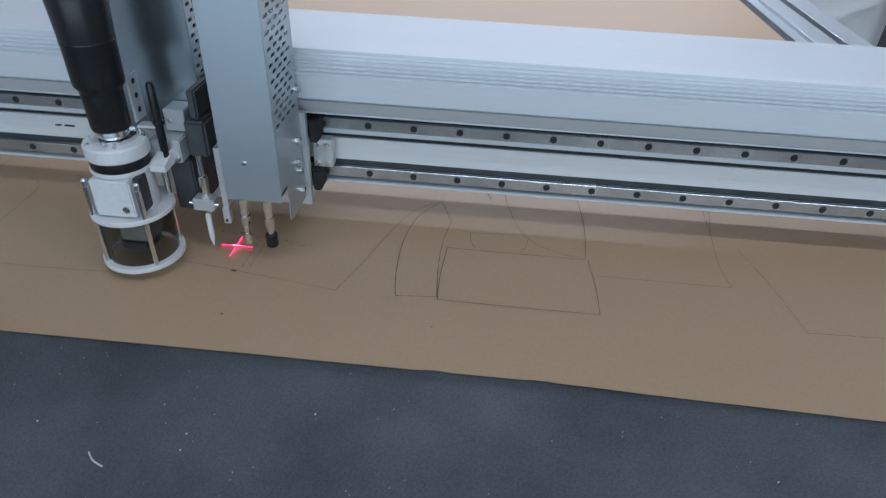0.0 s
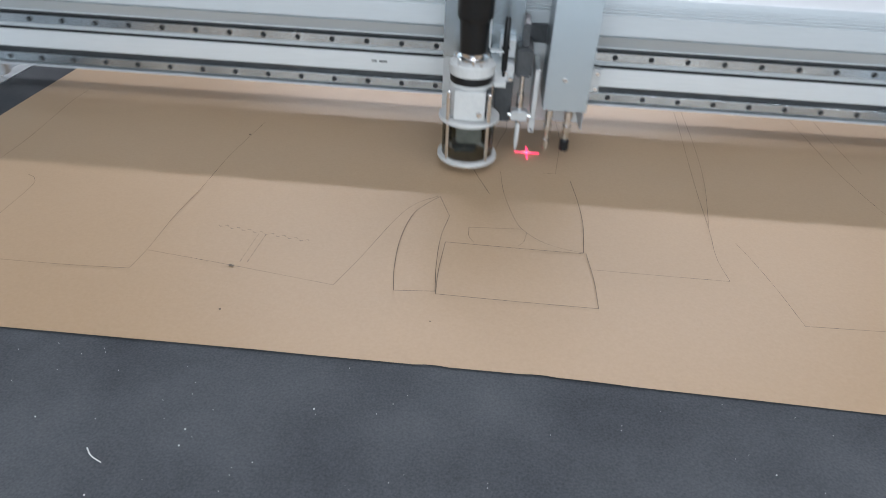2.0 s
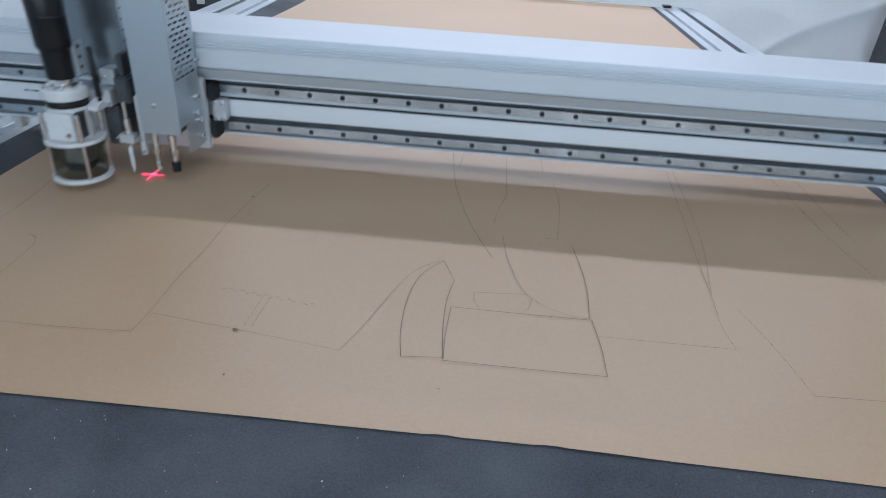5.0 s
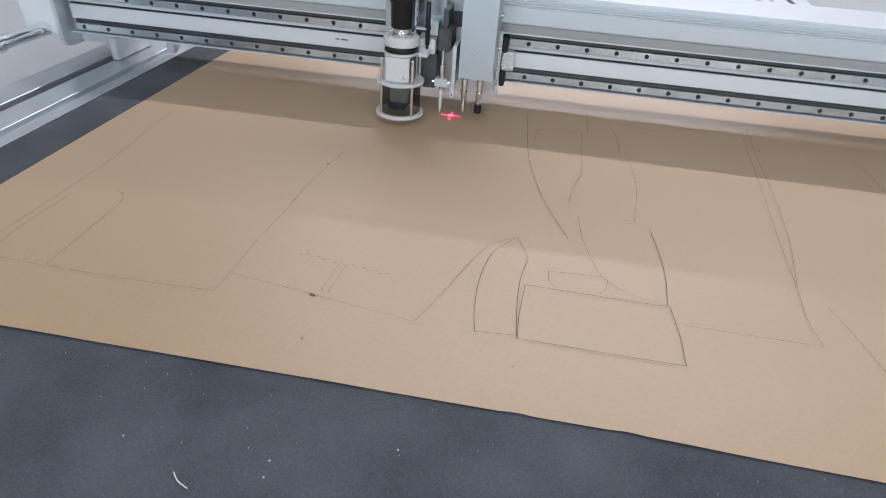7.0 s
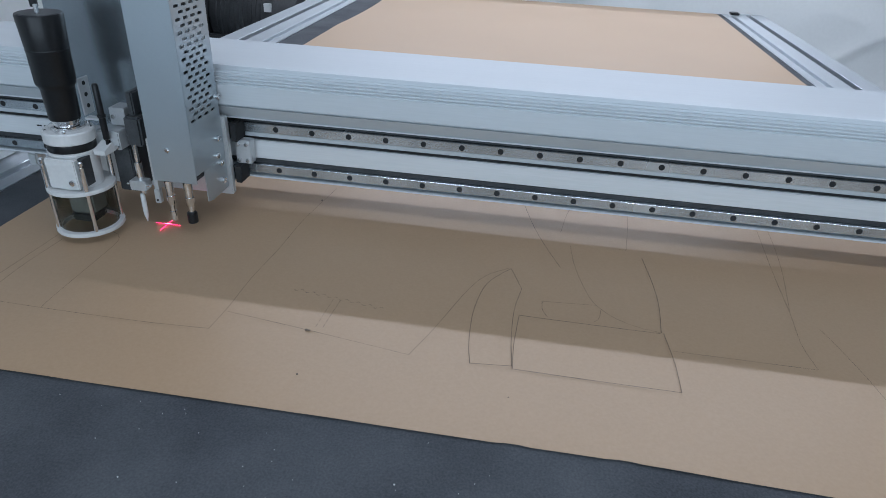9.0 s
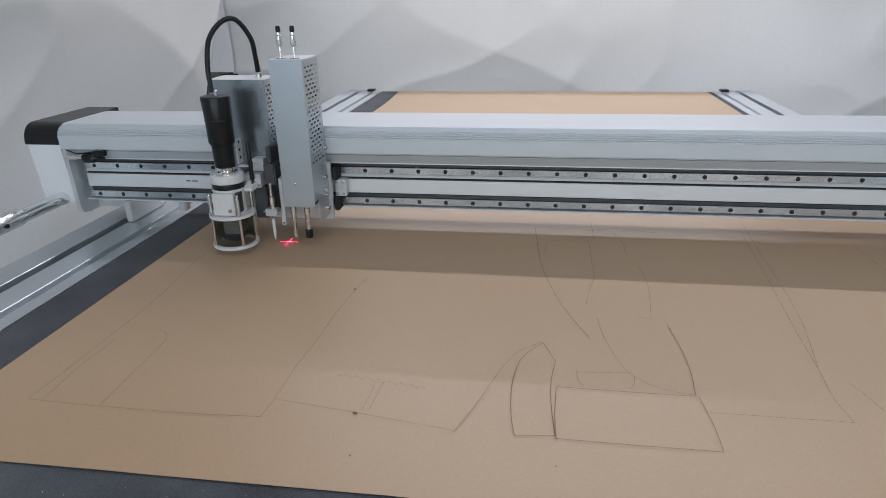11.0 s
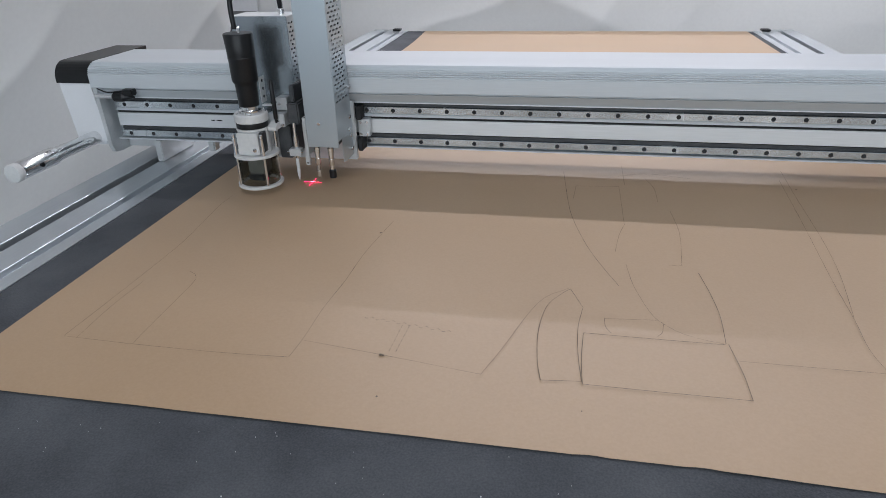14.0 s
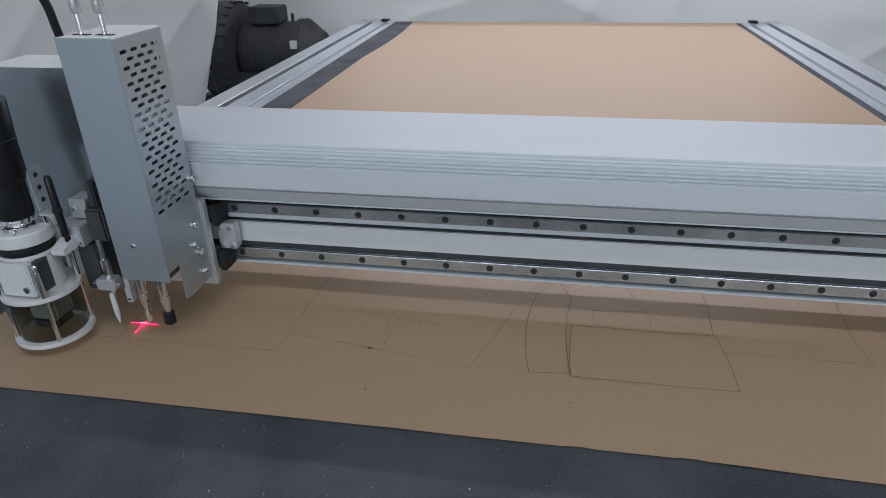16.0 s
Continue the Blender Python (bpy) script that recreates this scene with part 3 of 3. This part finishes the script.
part("handle_screw", turned([(0.005, HX + 0.0185), (0.005, HX + 0.0225)], 0, -0.225, 12, None, "x", HZ), M_BLACK, gantry)
part("handle_socket", box(HX - 0.024, HX + 0.024, -0.016, 0.03, HZ - 0.022, HZ + 0.022, 0.004), M_WHITE_PAINT, gantry)

# ---- cutting head, in its own space: the laser cross lies under its origin ----
head = thing("pattern_cutter", "grey pattern cutter with motor spindle, pen and laser pointer", "cutter")


def vented_sheet(x, t, y0, y1, z0, z1, rows, first_z, dz, ys_even, ys_odd, sl, sh, bm=None):
    """A sheet in the plane x with rows of slots cut through it."""
    bm = bm or bmesh.new()
    z_hi = z1
    for k in range(rows):
        zc = first_z - k * dz
        box(x - t, x, y0, y1, zc + sh / 2, z_hi, 0, bm)
        edges = [y0]
        for yc in (ys_even if k % 2 == 0 else ys_odd):
            edges += [yc - sl / 2, yc + sl / 2]
        edges.append(y1)
        for a, b in zip(edges[::2], edges[1::2]):
            box(x - t, x, a, b, zc - sh / 2, zc + sh / 2, 0, bm)
            for y, way in ((a, 1), (b, -1)):
                if y in (y0, y1):
                    continue
                for up in (-1, 1):
                    zz, c = zc + up * sh / 2, 0.40 * sh
                    extruded([(y, zz), (y - way * c, zz), (y - way * 0.3 * c, zz - up * 0.7 * c * 0.5), (y, zz - up * c)], x - t, x, "x", bm)
        z_hi = zc - sh / 2
    box(x - t, x, y0, y1, z0, z_hi, 0, bm)
    return bm


# tall pneumatic tool cover
CX0, CX1, CY0, CY1, CZ0, CZ1 = 0.0140, 0.0805, -0.1365, -0.044, 0.0945, 0.390
cover = part("cover", box(CX0, CX1, CY0, CY0 + 0.0015, CZ0, CZ1, 0.0005), M_COVER, head, "folded grey sheet-metal cover")
# the paler top carries the light that falls on it
part("top", box(CX0, CX1, CY0 + 0.0016, CY1, CZ1 - 0.0015, CZ1 + 0.0002), M_LIT_SHEET, cover)
part("vented_side", vented_sheet(CX1, 0.0015, CY0 + 0.0016, CY1, 0.1065, CZ1 - 0.0016, 23, 0.3735, 0.00855, (-0.121, -0.1015, -0.082, -0.0625), (-0.1113, -0.0918, -0.0723), 0.0125, 0.0040), M_COVER, cover, "side sheet with rows of vent slots")
part("plain_side", box(CX0, CX0 + 0.0015, CY0 + 0.0016, CY1, CZ0, CZ1 - 0.0016), M_COVER, cover)
part("skirt", extruded([(-0.111, 0.1062), (-0.111, 0.056), (-0.099, 0.053), (-0.0445, 0.053), (-0.0445, 0.1062)], CX1 - 0.0015, CX1), M_COVER, cover)
part("inner_frame", box(CX0 + 0.012, CX1 - 0.012, CY0 + 0.010, CY1, CZ0 + 0.01, CZ1 - 0.012), M_GREYDARK, head)
# pale plates added inside so that some vent slots look bright
part("slot_brightener", box(CX1 - 0.0118, CX1 - 0.0050, CY0 + 0.012, CY1, 0.278, 0.305), M_LIT_SHEET, head)
part("slot_brightener", box(CX1 - 0.0118, CX1 - 0.0060, CY0 + 0.019, CY1, 0.186, 0.202), M_PLATE, head)
part("underside", box(CX0 + 0.003, CX1 - 0.003, CY0 + 0.004, CY1, CZ0 + 0.003, CZ0 + 0.008), M_GREYDARK, head)
part("screw", turned([(0.0036, CY0 - 0.0001), (0.0036, CY0 - 0.0014), (0.0022, CY0 - 0.0024)], 0.042, 0, 12, None, "y", 0.144), M_CHROME, head)
for px in (0.032, 0.060):
    knob = part("air_fitting", turned([(0.0026, 0.3905), (0.0026, 0.412), (0.0052, 0.4125), (0.0058, 0.417), (0.0058, 0.432), (0.0036, 0.434), (0.0034, 0.438)], px, -0.115, 16), M_CHROME, head, "bright steel fitting", True)
    part("knob", turned([(0.0042, 0.438), (0.0046, 0.441), (0.0046, 0.447), (0.0032, 0.450)], px, -0.115, 14), M_BLACK, knob, "black ribbed knob", True)
    # thin dark plate stands for the shaded opening round the fitting
    part("clearance", box(px - 0.010, px + 0.010, -0.118, -0.112, CZ1 + 0.0003, CZ1 + 0.0009), M_DARK, head)

# second cover, behind the spindle
BX0, BX1, BY0, BY1, BZ0, BZ1 = -0.148, -0.026, -0.076, 0.0, 0.147, 0.345
cover2 = part("spindle_cover", box(BX0, BX1, BY0, BY0 + 0.0015, BZ0, BZ1, 0.0005), M_GALV, head, "wide grey sheet-metal cover")
part("top", box(BX0, BX1, BY0 + 0.0016, BY1, BZ1 - 0.0015, BZ1 + 0.0002), M_LIT_SHEET, cover2)
part("vented_side", vented_sheet(BX1, 0.0015, BY0 + 0.0016, -0.039, BZ0, BZ1 - 0.0016, 21, 0.331, 0.00855, (-0.066, -0.050), (-0.058,), 0.0095, 0.0040), M_COVER, cover2)
part("side", box(BX0, BX0 + 0.0015, BY0 + 0.0016, -0.039, BZ0, BZ1 - 0.0016), M_COVER, cover2)
part("inner_block", box(BX0 + 0.01, BX1 - 0.008, BY0 + 0.012, -0.042, BZ0 + 0.01, BZ1 - 0.01), M_GREYDARK, head)

# carriage
part("carriage_plate", box(-0.150, 0.0865, -0.0435, -0.0320, 0.038, 0.1685, 0.0015), M_PLATE, head, "thick machined carriage plate")
part("upper_plate", box(-0.148, 0.076, -0.0436, -0.0375, 0.169, 0.198), M_GREYDARK, head)
part("cover_mount", box(-0.148, -0.028, -0.0436, -0.0375, 0.1985, 0.335), M_GREYDARK, head)
part("cover_mount", box(0.016, 0.072, -0.0436, -0.0375, 0.1985, 0.335), M_GREYDARK, head)
for zc in (RAIL_U, RAIL_L):
    for xa in (-0.145, 0.030):
        part("bearing_block", box(xa, xa + 0.055, -0.0316, -0.0005, zc - 0.013, zc + 0.013, 0.002), M_STEEL, head)
    part("end_seal", box(0.0868, 0.0975, -0.0316, -0.0004, zc - 0.0150, zc + 0.0150, 0.0015), M_DARK, head, "black bearing end seal")
stop = part("stop_block", box(0.0872, 0.1125, -0.020, -0.0035, 0.0845, 0.1235, 0.001), M_PLATE, head, "small machined block with four screws")
for sx in (0.093, 0.1065):
    for sz in (0.0905, 0.1175):
        part("screw", turned([(0.0034, -0.0201), (0.0034, -0.0232), (0.0018, -0.0233)], sx, 0, 10, None, "y", sz), M_CHROME, stop)
for sy, sz in ((-0.062, 0.140), (-0.062, 0.1), (-0.060, 0.070), (-0.070, 0.115), (-0.046, 0.2)):
    part("screw", turned([(0.0048, CX1 + 0.0001), (0.0048, CX1 + 0.0036), (0.0042, CX1 + 0.0043), (0.0024, CX1 + 0.0043), (0.0022, CX1 + 0.0022)], 0, sy, 14, None, "x", sz), M_CHROME, head, "", True)

# spindle with its dust shroud
SX, SY = -0.0985, -0.147
part("motor", turned([(0.0196, 0.190), (0.0204, 0.1915), (0.0214, 0.2310), (0.0222, 0.2345), (0.0252, 0.2385), (0.0258, 0.2410), (0.0264, 0.2815), (0.0271, 0.2830), (0.0271, 0.2842), (0.0266, 0.2850), (0.0290, 0.3262), (0.0280, 0.3282)], SX, SY, 40), M_BLACK, head, "black tapered motor body in three steps", True)
part("motor_lid", turned([(0.0268, 0.3276), (0.0262, 0.3288)], SX, SY, 36), M_GREYDARK, head)
part("motor_pin", turned([(0.003, 0.3289), (0.003, 0.339), (0.002, 0.341)], SX + 0.008, SY - 0.012, 10), M_CHROME, head)
part("neck", turned([(0.0235, 0.1772), (0.0235, 0.182), (0.0175, 0.184), (0.0175, 0.187), (0.0182, 0.1875), (0.0182, 0.190)], SX, SY, 28), M_CHROME, head, "bright steel neck")
for k in range(3):
    a = 0.6 + k * 2.1
    part("neck_screw", turned([(0.0022, 0.1772), (0.0022, 0.184)], SX + 0.027 * math.cos(a), SY + 0.027 * math.sin(a), 8), M_CHROME, head)
part("collar", turned([(0.0330, 0.1595), (0.0342, 0.161), (0.0342, 0.174), (0.0328, 0.1765), (0.0245, 0.177)], SX, SY, 40), M_WHITE, head, "white plastic collar")
part("band", turned([(0.0318, 0.148), (0.0322, 0.149), (0.0322, 0.158), (0.0318, 0.1594)], SX, SY, 36), M_BLACK, head, "black rubber band", True)
part("lower_collar", turned([(0.0322, 0.143), (0.0334, 0.144), (0.0334, 0.1472), (0.0322, 0.1478)], SX, SY, 36), M_WHITE, head)
part("spindle_body", turned([(0.0305, 0.0915), (0.0315, 0.0935), (0.0320, 0.14), (0.0310, 0.1428)], SX, SY, 36), M_WHITE, head, "white plastic body", True)
part("front_plate", box(SX - 0.022, SX + 0.024, SY - 0.0355, SY - 0.024, 0.0975, 0.142, 0.0015), M_WHITE, head)
part("plate_screw", turned([(0.0042, SY - 0.0356), (0.0042, SY - 0.039), (0.002, SY - 0.0392)], SX + 0.016, 0, 12, None, "y", 0.109), M_CHROME, head)
part("side_slot", box(SX + 0.0245, SX + 0.0320, SY - 0.027, SY - 0.010, 0.102, 0.142), M_GREYDARK, head)
part("upper_ring", annulus(0.029, 0.0470, 0.0895, 0.0955, SX, SY), M_WHITE, head, "white plastic shroud ring")
part("lower_ring", annulus(0.0385, 0.0475, 0.0260, 0.0320, SX, SY), M_WHITE, head, "white plastic shroud ring")
part("clear_shroud", annulus(0.0395, 0.0408, 0.0321, 0.0894, SX, SY), M_ACRYLIC, head, "clear acrylic shroud").visible_shadow = False
part("brush", box(SX - 0.018, SX + 0.021, SY - 0.014, SY + 0.020, 0.050, 0.0890, 0.003), M_BRUSH, head)
part("brush_foot", box(SX - 0.024, SX + 0.014, SY - 0.010, SY + 0.024, 0.033, 0.0495, 0.004), M_GREYDARK, head)
for a in (-2.35, -0.80, 0.75, 2.35):
    qx, qy = SX + 0.0430 * math.cos(a), SY + 0.0430 * math.sin(a)
    part("shroud_rod", turned([(0.0028, 0.0323), (0.0028, 0.0957), (0.0037, 0.0959), (0.0037, 0.1310), (0.0027, 0.1313), (0.0027, 0.1340), (0.0036, 0.1343), (0.0036, 0.1380), (0.0020, 0.1400)], qx, qy, 12), M_CHROME, head, "", True)

# the spindle hangs low, its lower ring a finger's width over the paper
SPINDLE = ("motor", "neck", "collar", "band", "lower_collar", "spindle_body", "front_plate", "plate_screw", "side_slot", "upper_ring", "lower_ring", "clear_shroud", "brush", "shroud_rod")
for ob in head.children:
    if ob.name.startswith(SPINDLE):
        ob.data.transform(Matrix.Translation((0, 0, -0.0126)) @ Matrix.Scale(1.0233, 4, (0, 0, 1)))

# brackets between spindle and covers
part("spindle_bracket", box(SX + 0.026, -0.036, -0.128, -0.080, 0.132, 0.160, 0.0015), M_PLATE, head)
part("bracket_arm", extruded([(-0.150, 0.131), (-0.150, 0.138), (-0.110, 0.152), (-0.080, 0.152), (-0.080, 0.131)], SX + 0.034, SX + 0.052), M_WHITE, head)
part("slide_block", box(-0.060, -0.036, -0.105, -0.077, 0.162, 0.188, 0.001), M_PLATE, head)
part("slide_body", box(-0.062, -0.034, -0.112, -0.045, 0.060, 0.130, 0.002), M_GREYDARK, head)
for sx, sy, sz in ((-0.0485, -0.1285, 0.146), (-0.052, -0.1055, 0.176), (-0.040, -0.1285, 0.138)):
    part("screw", turned([(0.0034, sy), (0.0034, sy - 0.0035), (0.0018, sy - 0.0036)], sx, 0, 10, None, "y", sz), M_CHROME, head)
part("black_rod", turned([(0.0024, 0.136), (0.0024, 0.150), (0.0044, 0.151), (0.0048, 0.183), (0.0060, 0.184), (0.0060, 0.187), (0.0048, 0.188), (0.0044, 0.228), (0.0030, 0.231)], -0.051, -0.134, 14), M_BLACK, head, "slim black rod", True)

hanger = part("hanger_plate", box(-0.0760, -0.0738, -0.137, -0.114, 0.184, 0.236, 0.0006), M_PLATE, head, "thin steel hanger plate with holes")
for hz in (0.196, 0.212, 0.228):
    # dark disc laid on the plate for the shade in a hole
    part("hole", turned([(0.0032, -0.0737), (0.0032, -0.0733)], 0, -0.126, 12, None, "x", hz), M_DARK, hanger)
part("hanger_foot", box(-0.0737, -0.0530, -0.140, -0.128, 0.1795, 0.1825, 0.0005), M_PLATE, head)
for a in (0.4, 1.6, 2.8, 4.0, 5.2):
    part("collar_screw", turned([(0.0024, 0.1650), (0.0024, 0.1705), (0.0014, 0.1712)], SX + 0.0292 * math.cos(a), SY + 0.0292 * math.sin(a), 8), M_CHROME, head)
part("neck_ring", turned([(0.0150, 0.1690), (0.0205, 0.1692), (0.0210, 0.1720), (0.0200, 0.1745), (0.0150, 0.1750)], SX, SY, 28), M_CHROME, head, "knurled steel ring", True)

# pen, laser pointer and nozzles
pen = part("pen", turned([(0.0008, 0.0155), (0.0016, 0.020), (0.0030, 0.026), (0.0036, 0.034), (0.0036, 0.060), (0.0026, 0.063)], -0.021, -0.122, 16), M_WHITE, head, "white marking pen", True)
part("pen_clamp", box(-0.0335, -0.0080, -0.130, -0.112, 0.0705, 0.0860, 0.0012), M_PLATE, head)
part("clamp_screw", turned([(0.0022, -0.039), (0.0022, -0.003)], 0, -0.126, 10, None, "x", 0.079), M_CHROME, head)
part("pen_body", turned([(0.0046, 0.0608), (0.0046, 0.070), (0.0055, 0.0862), (0.0055, 0.112), (0.0035, 0.113), (0.0035, 0.140)], -0.021, -0.118, 16), M_CHROME, head, "", True)
part("pen_actuator", box(-0.033, -0.008, -0.116, -0.046, 0.135, 0.180, 0.003), M_GREYDARK, head)
part("actuator_link", box(-0.026, -0.016, -0.110, -0.046, 0.1803, 0.215, 0.002), M_GREYDARK, head)
part("laser_pointer", box(-0.0035, 0.0055, -0.119, -0.110, 0.0475, 0.070, 0.0010), M_PLATE, head, "small metal laser pointer housing")
part("laser_lens", turned([(0.0018, -0.1192), (0.0018, -0.1198)], 0.001, 0, 10, None, "y", 0.053), M_BLACK, head)
part("laser_stem", box(-0.0020, 0.0050, -0.117, -0.046, 0.0702, 0.150), M_PLATE, head)
for px, dark in ((0.0265, False), (0.0565, True)):
    noz = part("nozzle", turned([(0.0036, 0.0235), (0.0052, 0.0255), (0.0052, 0.0400), (0.0042, 0.0403), (0.0042, 0.0520), (0.0058, 0.0523), (0.0066, 0.0545), (0.0066, 0.0660), (0.0056, 0.0663), (0.0056, 0.0780), (0.0066, 0.0783), (0.0066, 0.0900), (0.0056, 0.0905), (0.0056, 0.1035)], px, -0.123, 18), M_CHROME, head, "bright steel nozzle", True)
    if dark:
        part("nozzle_collar", turned([(0.0068, 0.024), (0.0076, 0.025), (0.0076, 0.0400), (0.0060, 0.042)], px, -0.123, 18), M_BLACK, noz, "black knurled collar", True)

# laser cross on the paper
LY = -0.1035
cross = part("laser_cross", box(-0.0205, 0.0205, LY - 0.00065, LY + 0.00065, 0.0036, 0.0039), M_LASER, head, "red laser cross shining on the paper")
part("cross_arm", box(-0.0007, 0.0007, LY - 0.0225, LY + 0.0205, 0.0040, 0.0043), M_LASER, cross)
part("cross_core", box(-0.0060, 0.0060, LY - 0.0004, LY + 0.0004, 0.0044, 0.0046), M_LASER_CORE, cross)

# the band between the rails runs with the head and carries its printed marks
for mx, mw in ((-0.274, 0.009), (-0.258, 0.014)):
    part("print_mark", box(mx - mw / 2, mx + mw / 2, 0.0001, 0.0007, 0.1045, 0.1068), M_DARK, head)

# cables of the head
part("motor_cable", cord([(SX - 0.010, SY + 0.008, 0.329), (SX - 0.012, SY + 0.010, 0.375), (SX - 0.008, SY + 0.022, 0.425), (SX + 0.010, SY + 0.045, 0.457), (-0.065, SY + 0.062, 0.461), (-0.048, SY + 0.083, 0.425), (-0.046, -0.056, 0.385), (-0.047, -0.050, 0.350)], 0.0050, 12), M_BLACK, head, "black motor cable looping to the cover", True)
part("cable_gland", turned([(0.0075, 0.3455), (0.0075, 0.356), (0.0060, 0.358), (0.0060, 0.372)], -0.047, -0.050, 14), M_CHROME, head)


# ---- blower behind the table ----
def blower():
    b = thing("ring_blower", "dark ring blower with motor, partly covered by sheeting", "blower", at=(-1.84, 2.86, FLOOR_Z))
    z = 0.635
    part("ring_housing", turned([(0.12, -0.13), (0.235, -0.125), (0.262, -0.10), (0.270, -0.06), (0.270, 0.02), (0.255, 0.06), (0.14, 0.075)], 0, 0, 40, None, "x", z), M_BLOWER, b, "dark cast ring housing", True)
    for k in range(26):
        a = 2 * math.pi * k / 26
        cy, cz = 0.262 * math.cos(a), z + 0.262 * math.sin(a)
        part("cooling_rib", box(0.02, 0.075, cy - 0.006, cy + 0.006, cz - 0.006, cz + 0.006, 0.001), M_BLOWER, b)
    part("motor", turned([(0.10, 0.076), (0.150, 0.085), (0.160, 0.10), (0.160, 0.40), (0.150, 0.43), (0.10, 0.53)], 0, 0, 32, None, "x", z), M_BLOWER, b, "dark finned motor", True)
    for k in range(11):
        fx = 0.125 + 0.024 * k
        part("motor_fin", turned([(0.158, fx), (0.164, fx + 0.002), (0.164, fx + 0.007), (0.158, fx + 0.009)], 0, 0, 28, None, "x", z), M_BLOWER, b)
    part("fan_cowl", turned([(0.165, 0.398), (0.178, 0.402), (0.178, 0.445), (0.160, 0.470), (0.11, 0.535)], 0, 0, 32, None, "x", z), M_BLOWER, b, "dark rounded fan cowl", True)
    part("terminal_box", box(0.150, 0.315, -0.08, 0.06, z + 0.158, z + 0.245, 0.006), M_BLOWER, b)
    part("lifting_eye", turned([(0.008, z + 0.150), (0.008, z + 0.205)], 0.365, 0, 10), M_BLOWER, b)
    part("label_plate", box(0.405, 0.44, -0.1800, -0.1600, z + 0.05, z + 0.09), M_WHITE, b, "small pale rating plate")
    part("foot", box(-0.10, 0.25, -0.16, 0.16, 0.43, 0.55, 0.01), M_BLOWER, b)
    part("stand", box(-0.16, 0.30, -0.20, 0.20, 0.0, 0.43, 0.01), M_GREYDARK, b)
    return b


blower()
tagged(part("hanging_cable", cord([(-1.80, 2.40, 1.25), (-1.795, 2.40, 0.6), (-1.79, 2.40, 0.2), (-1.765, 2.40, -0.06), (-1.75, 2.40, -0.14), (-1.72, 2.40, -0.32), (-1.70, 2.40, -0.795)], 0.011, 8), M_BLACK, None, "", True), "black cable hanging down beside the sheeting", "cable")

# ---- dark equipment at the far side ----
cab = thing("control_cabinet", "dark control cabinet with pale frame beside the table", "cabinet", at=(2.42, 3.02, FLOOR_Z))
part("body", box(-0.25, 0.35, -0.25, 0.25, 0.0, 0.81, 0.01), M_GREYDARK, cab)
part("front_panel", box(-0.22, 0.32, -0.2560, -0.2505, 0.05, 0.78, 0.002), M_BLACK, cab)
part("top_frame", box(-0.26, 0.36, -0.26, 0.26, 0.8105, 0.86, 0.005), M_PLATE, cab)


# ---- what moves ----
def motions():
    gantry_rows = [(0.0, 0.174), (0.2, 0.174), (0.4, 0.170), (0.5, 0.160), (0.6, 0.149), (0.7, 0.138), (1.0, 0.136), (1.1, 0.185), (1.2, 0.262), (1.3, 0.345), (1.4, 0.378), (1.5, 0.380),
                   (1.8, 0.395), (2.0, 0.493), (2.2, 0.738), (2.5, 1.066), (2.8, 1.075), (3.0, 1.062), (3.5, 1.066), (4.0, 1.041), (4.5, 1.026), (4.7, 0.852), (5.2, 0.36), (5.5, 0.20), (6.2, 0.20), (6.5, 0.36),
                   (6.8, 0.609), (7.0, 0.778), (7.2, 0.815), (7.5, 0.827), (7.7, 0.93), (8.0, 1.073), (8.2, 0.955), (8.4, 0.778), (8.5, 0.658), (8.6, 0.534), (8.7, 0.425), (8.8, 0.352), (8.9, 0.343), (9.0, 0.340), (9.1, 0.285), (9.2, 0.168), (9.4, 0.136),
                   (10.1, 0.134), (10.35, 0.160), (10.65, 0.504), (10.85, 0.68), (11.1, 0.716), (11.3, 0.718), (11.4, 0.694), (11.8, 0.687), (12.0, 0.469), (12.3, 0.165), (12.5, 0.132), (13.0, 0.134), (13.2, 0.160), (13.5, 0.504), (13.7, 0.68), (14.0, 0.717),
                   (14.5, 0.696), (14.7, 0.66), (15.0, 0.344), (15.2, 0.155), (15.5, 0.132), (16.0, 0.132)]
    side_rows = [(0.0, -0.269), (0.2, -0.269), (0.4, -0.240), (0.5, -0.151), (0.6, -0.060), (0.7, -0.022), (1.0, -0.022), (1.1, -0.015), (1.2, 0.007), (1.3, 0.046), (1.4, 0.105), (1.5, 0.157), (1.7, 0.150), (2.0, 0.114),
                 (2.2, 0.066), (2.5, 0.050), (2.8, 0.050), (3.0, -0.021), (3.5, -0.195), (4.0, -0.472), (4.3, -0.575), (4.5, -0.599), (4.7, -0.582), (5.5, -0.52), (6.2, -0.38), (6.8, -0.243), (7.0, -0.190), (7.5, -0.191), (8.0, -0.358),
                 (8.2, -0.385), (8.4, -0.448), (8.6, -0.508), (8.7, -0.553), (8.8, -0.565), (9.0, -0.561), (9.2, -0.579), (11.0, -0.565), (11.3, -0.562), (11.5, -0.581), (12.0, -0.580), (12.5, -0.580), (13.0, -0.557), (13.5, -0.558), (14.0, -0.575),
                 (14.5, -0.603), (15.0, -0.600), (15.5, -0.602), (16.0, -0.580)]
    gt, gy = zip(*gantry_rows)
    st, sx = zip(*side_rows)
    both = sorted(set(gt) | set(st))
    walk(gantry, [(t, pose(0, float(np.interp(t, gt, gy)), 0)) for t in both])
    walk(head, [(t, pose(float(np.interp(t, st, sx)), float(np.interp(t, gt, gy)), 0)) for t in both])


motions()
